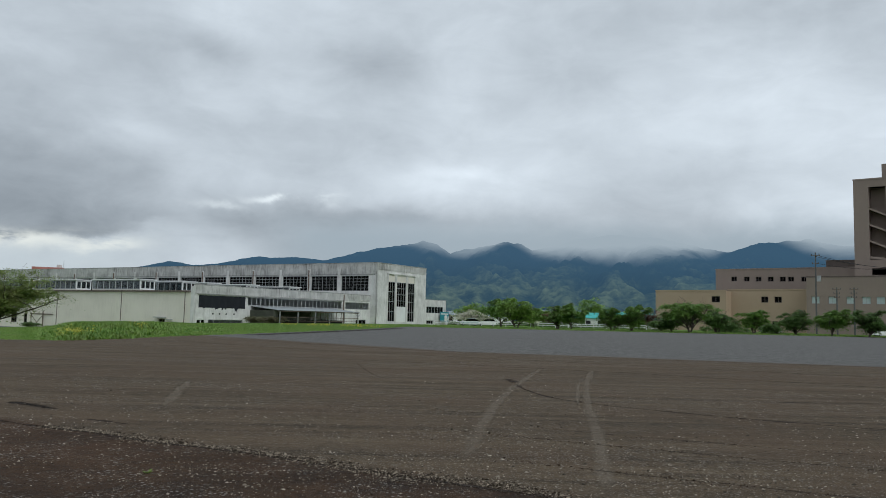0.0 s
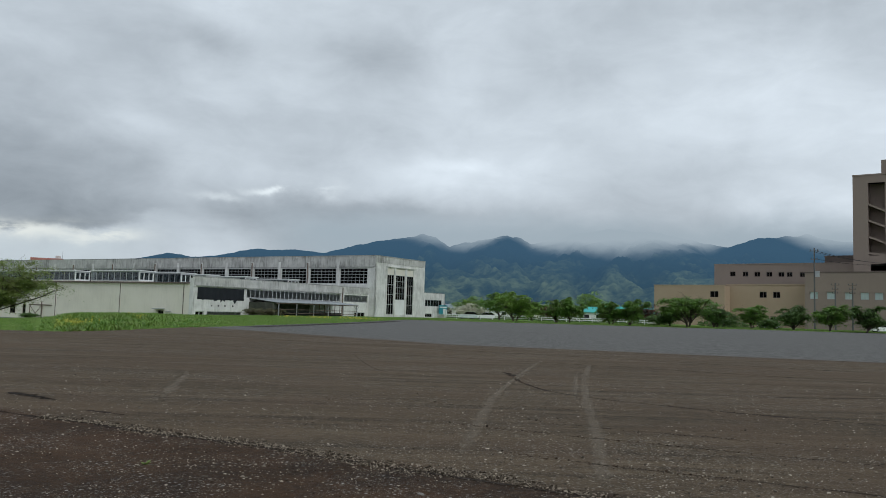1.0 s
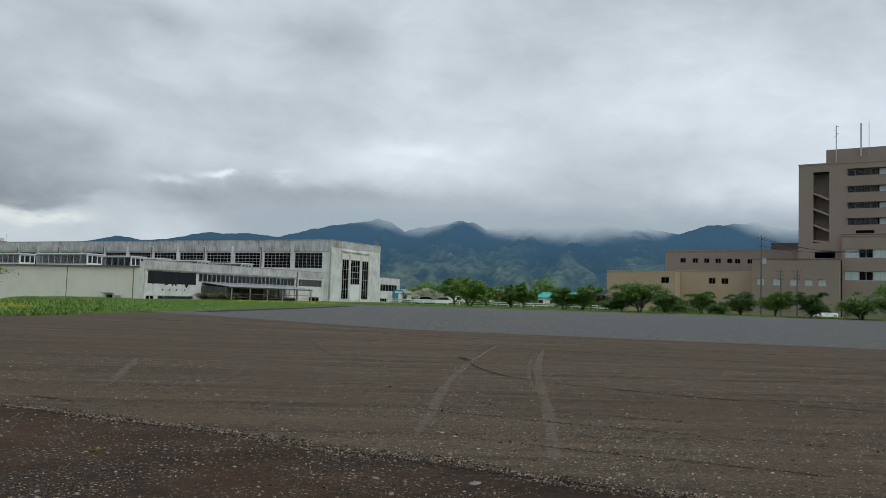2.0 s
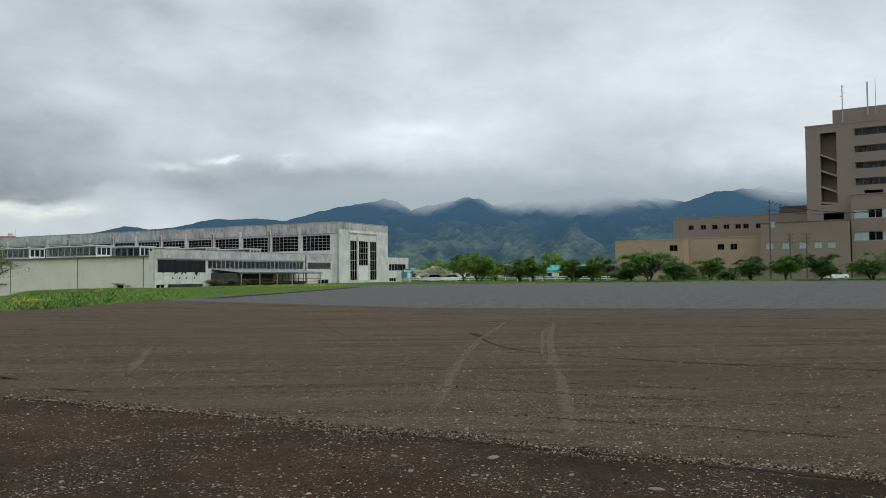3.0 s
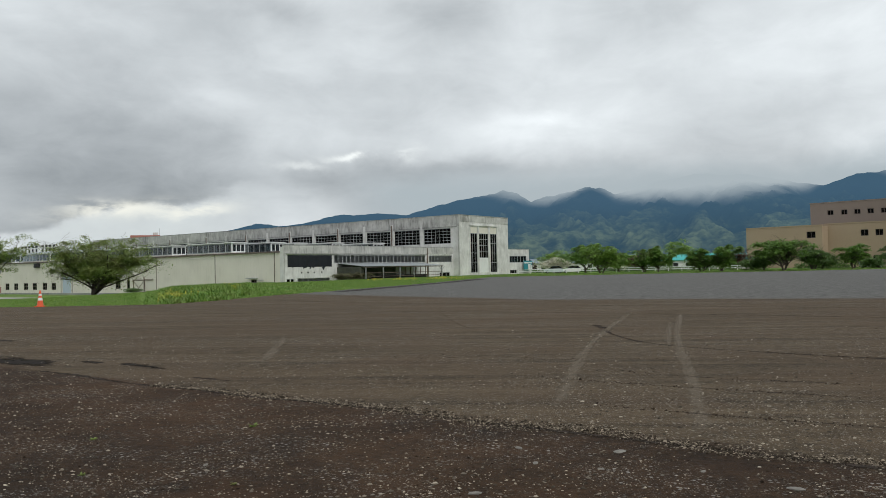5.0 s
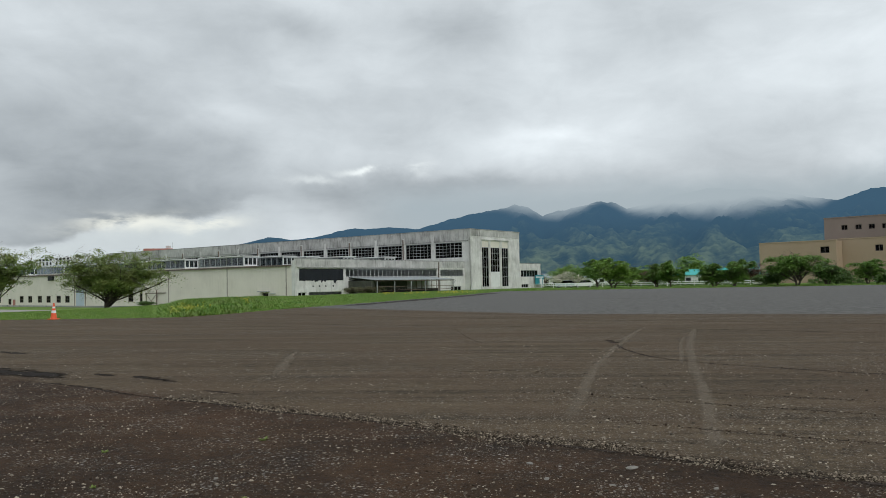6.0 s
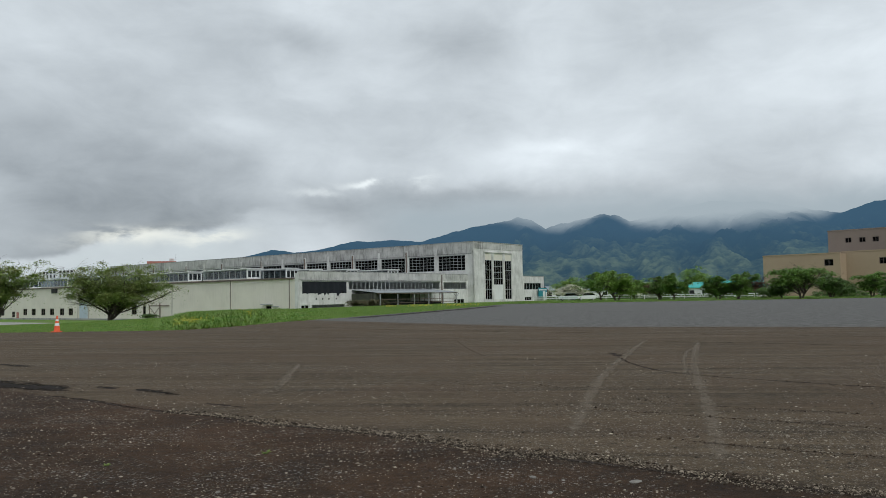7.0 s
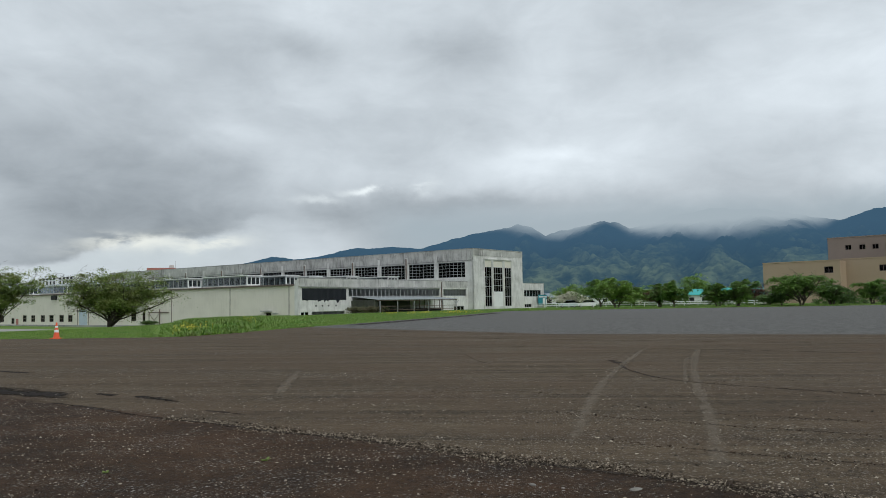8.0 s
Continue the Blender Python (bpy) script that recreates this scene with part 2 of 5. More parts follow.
GLASS = glass("dusty_glass", (0.09, 0.095, 0.10), 0.10, 0.08, 1.14)
DUSTY = glass("milky_glass", (0.34, 0.36, 0.37), 0.35, 0.2, 1.3)
GLASS_CLEAR = glass("window_glass", (0.35, 0.4, 0.42), 0.05, 0.3, 1.3)
m, n = material("frosted_pane")
surface(n, n.mix(n.noise(local(n), 1.1, 2), (0.32, 0.40, 0.39), (0.50, 0.58, 0.57)), 0.3)
BLIND = m


# ---- mesh helpers ----
def mesh_of(name, bm, mat):
    bmesh.ops.recalc_face_normals(bm, faces=bm.faces)
    me = bpy.data.meshes.new(name)
    bm.to_mesh(me)
    bm.free()
    me.materials.append(mat)
    return me


def part(name, bm, mat, parent, label="", at=None):
    ob = new(name, mesh_of(name, bm, mat))
    ob.parent = parent
    if at is not None:
        ob.matrix_basis = at
    return tagged(ob, label)


def thing(name, m, label, category, group="", kind=""):
    ob = new(name)
    ob.empty_display_size = 0.2
    ob.matrix_basis = m
    return tagged(ob, label, category, group, kind)


def raw(name, verts, faces, mat, smooth=False):
    me = bpy.data.meshes.new(name)
    me.from_pydata(verts, [], faces)
    me.materials.append(mat)
    if smooth:
        me.shade_smooth()
    return me


def box(bm, x0, x1, y0, y1, z0, z1):
    v = [bm.verts.new((x, y, z)) for x in (x0, x1) for y in (y0, y1) for z in (z0, z1)]
    for f in ((0, 1, 3, 2), (4, 6, 7, 5), (0, 4, 5, 1), (2, 3, 7, 6), (0, 2, 6, 4), (1, 5, 7, 3)):
        bm.faces.new([v[i] for i in f])
    return bm


def boxes(*many):
    bm = bmesh.new()
    for b in many:
        box(bm, *b)
    return bm


def panel(length, z0, z1, thick, holes, axis="x"):
    """An upright wall from 0 to length with its outer face at 0 and its inner face at `thick`; holes: (a0, a1, z0, z1), cut right through."""
    bm = bmesh.new()
    xs = sorted({0.0, length, *(h[0] for h in holes), *(h[1] for h in holes)})
    zs = sorted({z0, z1, *(h[2] for h in holes), *(h[3] for h in holes)})
    solid = {}
    for i in range(len(xs) - 1):
        for j in range(len(zs) - 1):
            cx, cz = (xs[i] + xs[i + 1]) / 2, (zs[j] + zs[j + 1]) / 2
            solid[i, j] = not any(h[0] < cx < h[1] and h[2] < cz < h[3] for h in holes)
    def spot(a, d, z):
        return bm.verts.new((a, d, z) if axis == "x" else (d, a, z))
    for (i, j), full in solid.items():
        if not full:
            continue
        a, b, c, d = xs[i], xs[i + 1], zs[j], zs[j + 1]
        for depth in (0.0, thick):
            bm.faces.new([spot(a, depth, c), spot(b, depth, c), spot(b, depth, d), spot(a, depth, d)])
        for (k, l), (p, q) in (((i - 1, j), ((a, c), (a, d))), ((i + 1, j), ((b, c), (b, d))), ((i, j - 1), ((a, c), (b, c))), ((i, j + 1), ((a, d), (b, d)))):
            if not solid.get((k, l), False):
                bm.faces.new([spot(p[0], 0, p[1]), spot(q[0], 0, q[1]), spot(q[0], thick, q[1]), spot(p[0], thick, p[1])])
    bmesh.ops.remove_doubles(bm, verts=bm.verts, dist=1e-4)
    return bm


def window(parent, a0, a1, z0, z1, depth, cols, rows, axis="x", sign=1, bar=0.06, edge=0.09, mat=None, pane=None, inset=0.12):
    """A window in an opening: a frame with glazing bars and its glass. `depth` is the plane of the wall's face, sign the way inwards."""
    mat, pane = mat or SASH, pane or GLASS
    bm = bmesh.new()
    d0, d1 = depth + sign * inset, depth + sign * (inset + 0.07)
    lo, hi = min(d0, d1), max(d0, d1)
    def bar_box(p0, p1, q0, q1):
        box(bm, p0, p1, lo, hi, q0, q1) if axis == "x" else box(bm, lo, hi, p0, p1, q0, q1)
    bar_box(a0, a1, z0, z0 + edge), bar_box(a0, a1, z1 - edge, z1)
    bar_box(a0, a0 + edge, z0 + edge, z1 - edge), bar_box(a1 - edge, a1, z0 + edge, z1 - edge)
    for i in range(1, cols):
        x = a0 + (a1 - a0) * i / cols
        bar_box(x - bar / 2, x + bar / 2, z0 + edge, z1 - edge)
    for j in range(1, rows):
        z = z0 + (z1 - z0) * j / rows
        for i in range(cols):
            bar_box(a0 + (a1 - a0) * i / cols + bar / 2, a0 + (a1 - a0) * (i + 1) / cols - bar / 2, z - bar / 2, z + bar / 2)
    ob = part("window", bm, mat, parent)
    g0, g1 = (lo + hi) / 2 - 0.008, (lo + hi) / 2 + 0.008
    gb = bmesh.new()
    e = 0.02
    box(gb, a0 + e, a1 - e, g0, g1, z0 + e, z1 - e) if axis == "x" else box(gb, g0, g1, a0 + e, a1 - e, z0 + e, z1 - e)
    part("pane", gb, pane, ob)
    return ob


def tube(bm, path, radii, sides=6):
    """A tapered tube along a path."""
    rings = []
    for i, p in enumerate(path):
        d = (path[min(i + 1, len(path) - 1)] - path[max(i - 1, 0)]).normalized()
        s = d.cross(Vector((0.31, 0.17, 0.93)) if abs(d.z) < 0.9 else Vector((1, 0, 0))).normalized()
        t = d.cross(s)
        rings.append([bm.verts.new(p + (s * math.cos(a) + t * math.sin(a)) * radii[i]) for a in (2 * math.pi * k / sides for k in range(sides))])
    for a, b in zip(rings, rings[1:]):
        for k in range(sides):
            bm.faces.new((a[k], a[(k + 1) % sides], b[(k + 1) % sides], b[k]))
    bm.faces.new(rings[0][::-1]), bm.faces.new(rings[-1])


def polar(az, d):
    return -d * math.sin(radians(az)), d * math.cos(radians(az))


def smooth(x, a, b):
    t = np.clip((np.asarray(x, float) - a) / (b - a), 0, 1)
    return t * t * (3 - 2 * t)


# ---- ground ----
FIELD = [(-400, 31), (-60, 33.0), (-22.4, 34.2), (-16.6, 34.4), (-15.5, 38.0), (-14.7, 46.0), (-13.2, 53.0), (-9.4, 78.0), (-5.0, 121.0), (48.0, 124.0), (180, 128.0), (400, 130), (400, -400), (-400, -400)]


def field_distance(x, y):
    """Metres outside the gravel field (0 within it)."""
    x, y = np.asarray(x, float), np.asarray(y, float)
    best, inside = np.full(x.shape, 1e9), np.zeros(x.shape, bool)
    for (ax, ay), (bx, by) in zip(FIELD, FIELD[1:] + FIELD[:1]):
        ux, uy = bx - ax, by - ay
        t = np.clip(((x - ax) * ux + (y - ay) * uy) / (ux * ux + uy * uy), 0, 1)
        best = np.minimum(best, np.hypot(x - ax - t * ux, y - ay - t * uy))
        if ay != by:
            inside ^= ((ay > y) != (by > y)) & (x < ax + (y - ay) / (by - ay) * ux)
    return np.where(inside, 0.0, best)


def outside(x, y):
    """The same for a single point, coarse but quick."""
    best, inside = 1e9, False
    for (ax, ay), (bx, by) in zip(FIELD, FIELD[1:] + FIELD[:1]):
        ux, uy = bx - ax, by - ay
        t = min(1.0, max(0.0, ((x - ax) * ux + (y - ay) * uy) / (ux * ux + uy * uy)))
        best = min(best, (x - ax - t * ux) ** 2 + (y - ay - t * uy) ** 2)
        if (ay > y) != (by > y) and x < ax + (y - ay) / (by - ay) * ux:
            inside = not inside
    return 0.0 if inside else math.sqrt(best)


def ground_z(x, y):
    """Level field; beyond its left edge a low grass bank, then a gentle fall towards the works."""
    x, y = np.asarray(x, float), np.asarray(y, float)
    d = field_distance(x, y)
    az = np.degrees(np.arctan2(-x, np.maximum(y, 0.1)))
    fall = -2.3 * smooth(-x, 18, 85) * smooth(d, 0, 45)
    bank = 0.34 * smooth(d, 0.6, 6.0) * (1 - smooth(d, 12, 34)) * smooth(az, 11, 19) * (1 - smooth(az, 24.5, 27.0))
    return fall + bank


def gz(x, y):
    return float(ground_z(np.array([x]), np.array([y]))[0])


def spaced(near, step, far, grow):
    out, p = [0.0], step
    while p < near:
        out.append(p)
        p += step
    while p < far:
        out.append(p)
        step *= grow
        p += step
    return out + [far]


px = spaced(14, 0.7, 4900, 1.045)
gx = np.array([-p for p in px[:0:-1]] + px)
py = spaced(130, 1.3, 4900, 1.10)
gy = np.array([-p for p in spaced(4, 1.5, 4900, 1.5)[:0:-1]] + py)
GX, GY = np.meshgrid(gx, gy)
GZ = ground_z(GX, GY)
cols = len(gx)
verts = list(zip(GX.ravel().tolist(), GY.ravel().tolist(), GZ.ravel().tolist()))
faces = [(j * cols + i, j * cols + i + 1, (j + 1) * cols + i + 1, (j + 1) * cols + i) for j in range(len(gy) - 1) for i in range(cols - 1)]

m, n = material("field_ground")
p = position(n)
X, Y, Z = n.split(p)
def side_of(ax, ay, bx, by, wobble, scale):
    """Signed metres to the left-hand side of the line a-b, with an uneven edge."""
    l = math.hypot(bx - ax, by - ay)
    nx, ny = -(by - ay) / l, (bx - ax) / l
    s = n.math("ADD", n.math("MULTIPLY_ADD", X, nx, -(nx * ax + ny * ay)), n.math("MULTIPLY", Y, ny))
    w = n.math("MULTIPLY_ADD", n.noise(p, scale, 4, 0.6), 2 * wobble, -wobble)
    return n.math("ADD", s, w)
near_edge = side_of(-6.2, 10.30, 2.37, 5.44, 0.45, 0.6)
grey_edge = n.math("MINIMUM", side_of(-12, 45.5, 0.0, 33.4, 0.9, 0.15), side_of(0.0, 33.2, 16.0, 28.2, 0.7, 0.15))
def chips(scale, keep, size):
    """Scattered pale stone chips."""
    v = n.add("ShaderNodeTexVoronoi")
    n.put(v.inputs["Vector"], p)
    v.inputs["Scale"].default_value = scale
    return n.math("MULTIPLY", n.ramp(v.outputs["Distance"], size, size * 0.5), n.ramp(n.split(v.outputs["Color"])[0], keep, keep + 0.25))
chip, grit = chips(24.0, 0.62, 0.40), chips(62.0, 0.50, 0.45)
coarse, fine, sand = n.noise(p, 0.35, 5, 0.6, 0.4), n.noise(p, 14.0, 4, 0.7), n.noise(p, 70.0, 3, 0.7)
clod = n.noise(p, 4.5, 5, 0.65, 0.3)
raked = n.noise(n.scaled(p, (1.0, 0.22, 1.0), turn=radians(4)), 6.5, 5, 0.75)
# wheel marks and scraper passes run along the field
lines = n.noise(n.scaled(p, (0.035, 1.0, 1.0), turn=radians(27)), 2.6, 5, 0.65)
seams = n.ramp(n.noise(n.scaled(p, (0.05, 1.0, 1.0), (3, 5, 0), radians(24)), 1.1, 6, 0.72), 0.60, 0.72)
speck = n.math("ADD", n.math("MULTIPLY", fine, 0.35), n.math("MULTIPLY_ADD", sand, 0.40, n.math("MULTIPLY", clod, 0.25)))
soil = n.mix(n.ramp(n.math("MULTIPLY_ADD", speck, 0.65, n.math("MULTIPLY", coarse, 0.35)), 0.40, 0.60), (0.0125, 0.0070, 0.0035), (0.068, 0.0365, 0.0165))
soil = n.mix(n.math("MULTIPLY", n.ramp(n.noise(p, 0.8, 4, 0.5), 0.50, 0.66), 0.6), soil, (0.062, 0.0315, 0.0145))
drifts = n.ramp(n.noise(p, 1.1, 4, 0.6), 0.42, 0.62)
soil = n.mix(n.math("MULTIPLY", n.math("MAXIMUM", chip, n.math("MULTIPLY", grit, 0.6)), drifts), soil, (0.33, 0.31, 0.285))
track = n.mix(n.ramp(n.math("MULTIPLY_ADD", lines, 0.30, n.math("MULTIPLY_ADD", speck, 0.58, n.math("MULTIPLY", raked, 0.12))), 0.41, 0.60), (0.034, 0.0235, 0.0135), (0.130, 0.095, 0.058))
track = n.mix(n.math("MULTIPLY", n.ramp(coarse, 0.40, 0.66), 0.5), track, (0.092, 0.060, 0.036))
track = n.mix(n.math("MULTIPLY", seams, 0.30), track, (0.036, 0.026, 0.018))
gravelly = n.ramp(n.noise(n.scaled(p, (0.3, 1, 1), turn=radians(27)), 0.5, 4, 0.6), 0.40, 0.62)
track = n.mix(n.math("MULTIPLY", n.math("MAXIMUM", chip, grit), n.math("MULTIPLY_ADD", gravelly, 0.60, 0.14)), track, (0.32, 0.285, 0.24))
patches = n.noise(n.scaled(p, (1.0, 0.8, 1.0), turn=radians(12)), 1.9, 8, 0.8)
grey = n.mix(n.ramp(n.math("MULTIPLY_ADD", patches, 0.30, n.math("MULTIPLY_ADD", speck, 0.42, n.math("MULTIPLY", raked, 0.28))), 0.41, 0.59), (0.060, 0.058, 0.055), (0.172, 0.167, 0.159))
c = n.mix(n.ramp(near_edge, -0.15, 0.20), soil, track)
c = n.mix(n.ramp(grey_edge, -0.4, 0.7), c, grey)
turf = n.add("ShaderNodeAttribute", attribute_name="turf").outputs["Fac"]
green = n.mix(n.ramp(n.noise(p, 0.6, 5, 0.6), 0.35, 0.65), (0.080, 0.165, 0.026), (0.160, 0.245, 0.046))
green = n.mix(n.math("MULTIPLY", n.ramp(n.noise(p, 0.13, 3), 0.55, 0.7), 0.6), green, (0.13, 0.105, 0.065))
turf_edge = n.ramp(n.math("MULTIPLY_ADD", n.noise(p, 0.9, 4), 1.2, n.math("ADD", turf, -0.6)), 0.35, 0.65)
c = n.mix(turf_edge, c, green)
surface(n, c, 0.92, n.bump(n.math("ADD", speck, n.math("MULTIPLY", chip, 0.5)), 0.8, 0.05), spec=0.2)
FIELD_MAT = m
ground = new("ground", raw("ground", verts, faces, FIELD_MAT, True))
ground.data.attributes.new("turf", "FLOAT", "POINT").data.foreach_set("value", np.clip(field_distance(GX, GY).ravel() / 1.5, 0, 1).astype(np.float32))
tagged(ground, "wide flat field of brown earth and grey gravel edged by grass", "ground", kind="structure")

# ---- mountains under the cloud ----
RIDGE = [(-60, 5.2), (-40, 5.6), (-32, 5.3), (-28.5, 5.2), (-26.5, 5.4), (-24.8, 5.8), (-22.6, 5.66), (-21.2, 5.45), (-20, 5.0), (-18.3, 5.3), (-15, 6.0), (-12.1, 6.2), (-9.5, 5.9), (-8.1, 5.35), (-6.4, 5.1), (-5.3, 5.6), (-4.6, 5.66),
         (-3.2, 5.35), (-1.9, 5.15), (-0.4, 4.72), (0.6, 5.4), (1.6, 5.6), (3.0, 5.34), (4.7, 4.96), (6.4, 4.58), (8.6, 4.02), (10.5, 4.12), (13.75, 4.06), (16.2, 3.48), (17.8, 3.34), (19.4, 3.50), (21.5, 2.98), (22.6, 2.5), (24, 1.2), (30, 0.7), (45, 0.8), (70, 1.4)]
m, n = material("hazy_wooded_slopes")
p = position(n)
height = n.split(p)[2]
patch = n.noise(n.scaled(p, (1, 1, 1.8)), 0.0065, 6, 0.62, 0.5)
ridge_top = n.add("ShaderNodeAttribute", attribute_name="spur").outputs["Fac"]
# pale young leaf, plus sunlit spurs and shaded gullies painted into the colour
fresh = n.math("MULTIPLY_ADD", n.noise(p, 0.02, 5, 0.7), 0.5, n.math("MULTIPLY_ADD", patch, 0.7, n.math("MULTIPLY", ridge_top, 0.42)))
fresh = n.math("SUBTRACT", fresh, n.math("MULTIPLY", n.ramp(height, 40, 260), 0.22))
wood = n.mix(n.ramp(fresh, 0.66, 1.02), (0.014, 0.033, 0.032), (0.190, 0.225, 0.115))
wood = n.mix(n.math("MULTIPLY", n.ramp(n.noise(p, 0.035, 5, 0.7), 0.42, 0.62), 0.55), wood, (0.012, 0.026, 0.022))
bb = n.add("ShaderNodeBsdfDiffuse")
n.put(bb.inputs[0], wood)
# aerial haze painted in as blue emission, thicker with height
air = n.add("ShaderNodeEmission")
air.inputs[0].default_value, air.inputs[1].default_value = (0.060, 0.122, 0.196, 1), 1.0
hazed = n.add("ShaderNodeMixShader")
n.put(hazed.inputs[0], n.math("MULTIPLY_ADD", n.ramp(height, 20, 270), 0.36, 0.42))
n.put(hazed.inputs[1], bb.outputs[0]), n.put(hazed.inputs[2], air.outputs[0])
# low cloud over the crests painted in as grey emission
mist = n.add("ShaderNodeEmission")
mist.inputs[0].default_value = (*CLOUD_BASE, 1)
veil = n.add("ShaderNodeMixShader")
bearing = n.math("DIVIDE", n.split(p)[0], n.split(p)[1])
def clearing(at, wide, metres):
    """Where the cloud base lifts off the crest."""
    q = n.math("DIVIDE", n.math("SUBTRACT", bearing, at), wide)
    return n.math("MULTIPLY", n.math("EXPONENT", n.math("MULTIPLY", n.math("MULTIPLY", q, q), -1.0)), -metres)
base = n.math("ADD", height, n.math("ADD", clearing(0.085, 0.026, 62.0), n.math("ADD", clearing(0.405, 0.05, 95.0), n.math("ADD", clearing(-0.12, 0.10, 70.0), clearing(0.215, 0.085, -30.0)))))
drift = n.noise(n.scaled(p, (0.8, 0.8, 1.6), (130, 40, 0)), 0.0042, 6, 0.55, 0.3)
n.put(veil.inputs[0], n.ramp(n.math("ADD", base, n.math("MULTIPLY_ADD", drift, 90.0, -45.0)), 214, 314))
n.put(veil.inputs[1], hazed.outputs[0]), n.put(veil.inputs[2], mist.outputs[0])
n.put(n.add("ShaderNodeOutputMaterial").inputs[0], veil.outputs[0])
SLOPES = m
na, nr = 900, 120
az = np.linspace(-60, 70, na)
crest = np.interp(az, [a for a, e in RIDGE], [e for a, e in RIDGE])
verts, spurs = [], []
for i in range(na):
    top = 3150 * math.tan(radians(crest[i])) + EYE
    arc = radians(az[i]) * 3000
    for j in range(nr):
        s = j / (nr - 1)
        r = 2150 + 1050 * s
        x, y = polar(az[i], r)
        rise = min(1.0, max(0.0, (r - 2200) / 950))
        bend = 140 * noise.noise(Vector((arc * 0.0016, r * 0.0022, 9.1)))
        # spurs run down from the crest, with side ribs on their flanks
        main = 1 - math.hypot(0.07, noise.noise(Vector(((arc + bend + 0.20 * r) * 0.0040, r * 0.0009, 3.7)))) * 2.6
        rib = 1 - math.hypot(0.06, noise.noise(Vector(((arc - bend - 0.45 * r) * 0.0105, r * 0.0042, 6.1)))) * 2.4
        rib2 = 1 - abs(noise.noise(Vector(((arc + 0.7 * r) * 0.026, r * 0.013, 2.4)))) * 2.2
        small = noise.fractal(Vector((x * 0.02, y * 0.02, 1.2)), 0.9, 2.0, 4)
        slope = math.sin(math.pi * min(1, rise)) ** 0.8 if r < 3150 else 0.0
        k = crest[i] / 5
        z = top * rise ** 1.1 * (1 - 0.3 * max(0.0, (r - 3150) / 50)) + slope * k * (62 * (main - 0.40) + 30 * (rib - 0.35) + 12 * (rib2 - 0.4)) + 7 * small * rise * min(1.0, k)
        verts.append((x, y, max(-8.0, z) - 8.0 * (s == 0)))
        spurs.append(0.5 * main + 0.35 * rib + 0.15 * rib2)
faces = [(i * nr + j, i * nr + j + 1, (i + 1) * nr + j + 1, (i + 1) * nr + j) for i in range(na - 1) for j in range(nr - 1)]
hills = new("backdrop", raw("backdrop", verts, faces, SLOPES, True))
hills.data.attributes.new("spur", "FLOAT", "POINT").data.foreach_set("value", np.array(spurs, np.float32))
tagged(hills, "blue hazy wooded mountains with crests lost in low cloud", "mountains", kind="structure")

# ---- the works: one frame of axes for all its parts; x runs along the long front, y away from the field ----
WORKS = pose(-13.5, 159.4, 0, 0, 0, -30.8)


def works_at(x, y, z=0.0, turn=0.0):
    return WORKS @ pose(x, y, z, 0, 0, turn)


def add_box(name, parent, mat, b, label=""):
    return part(name, boxes(b), mat, parent, label)


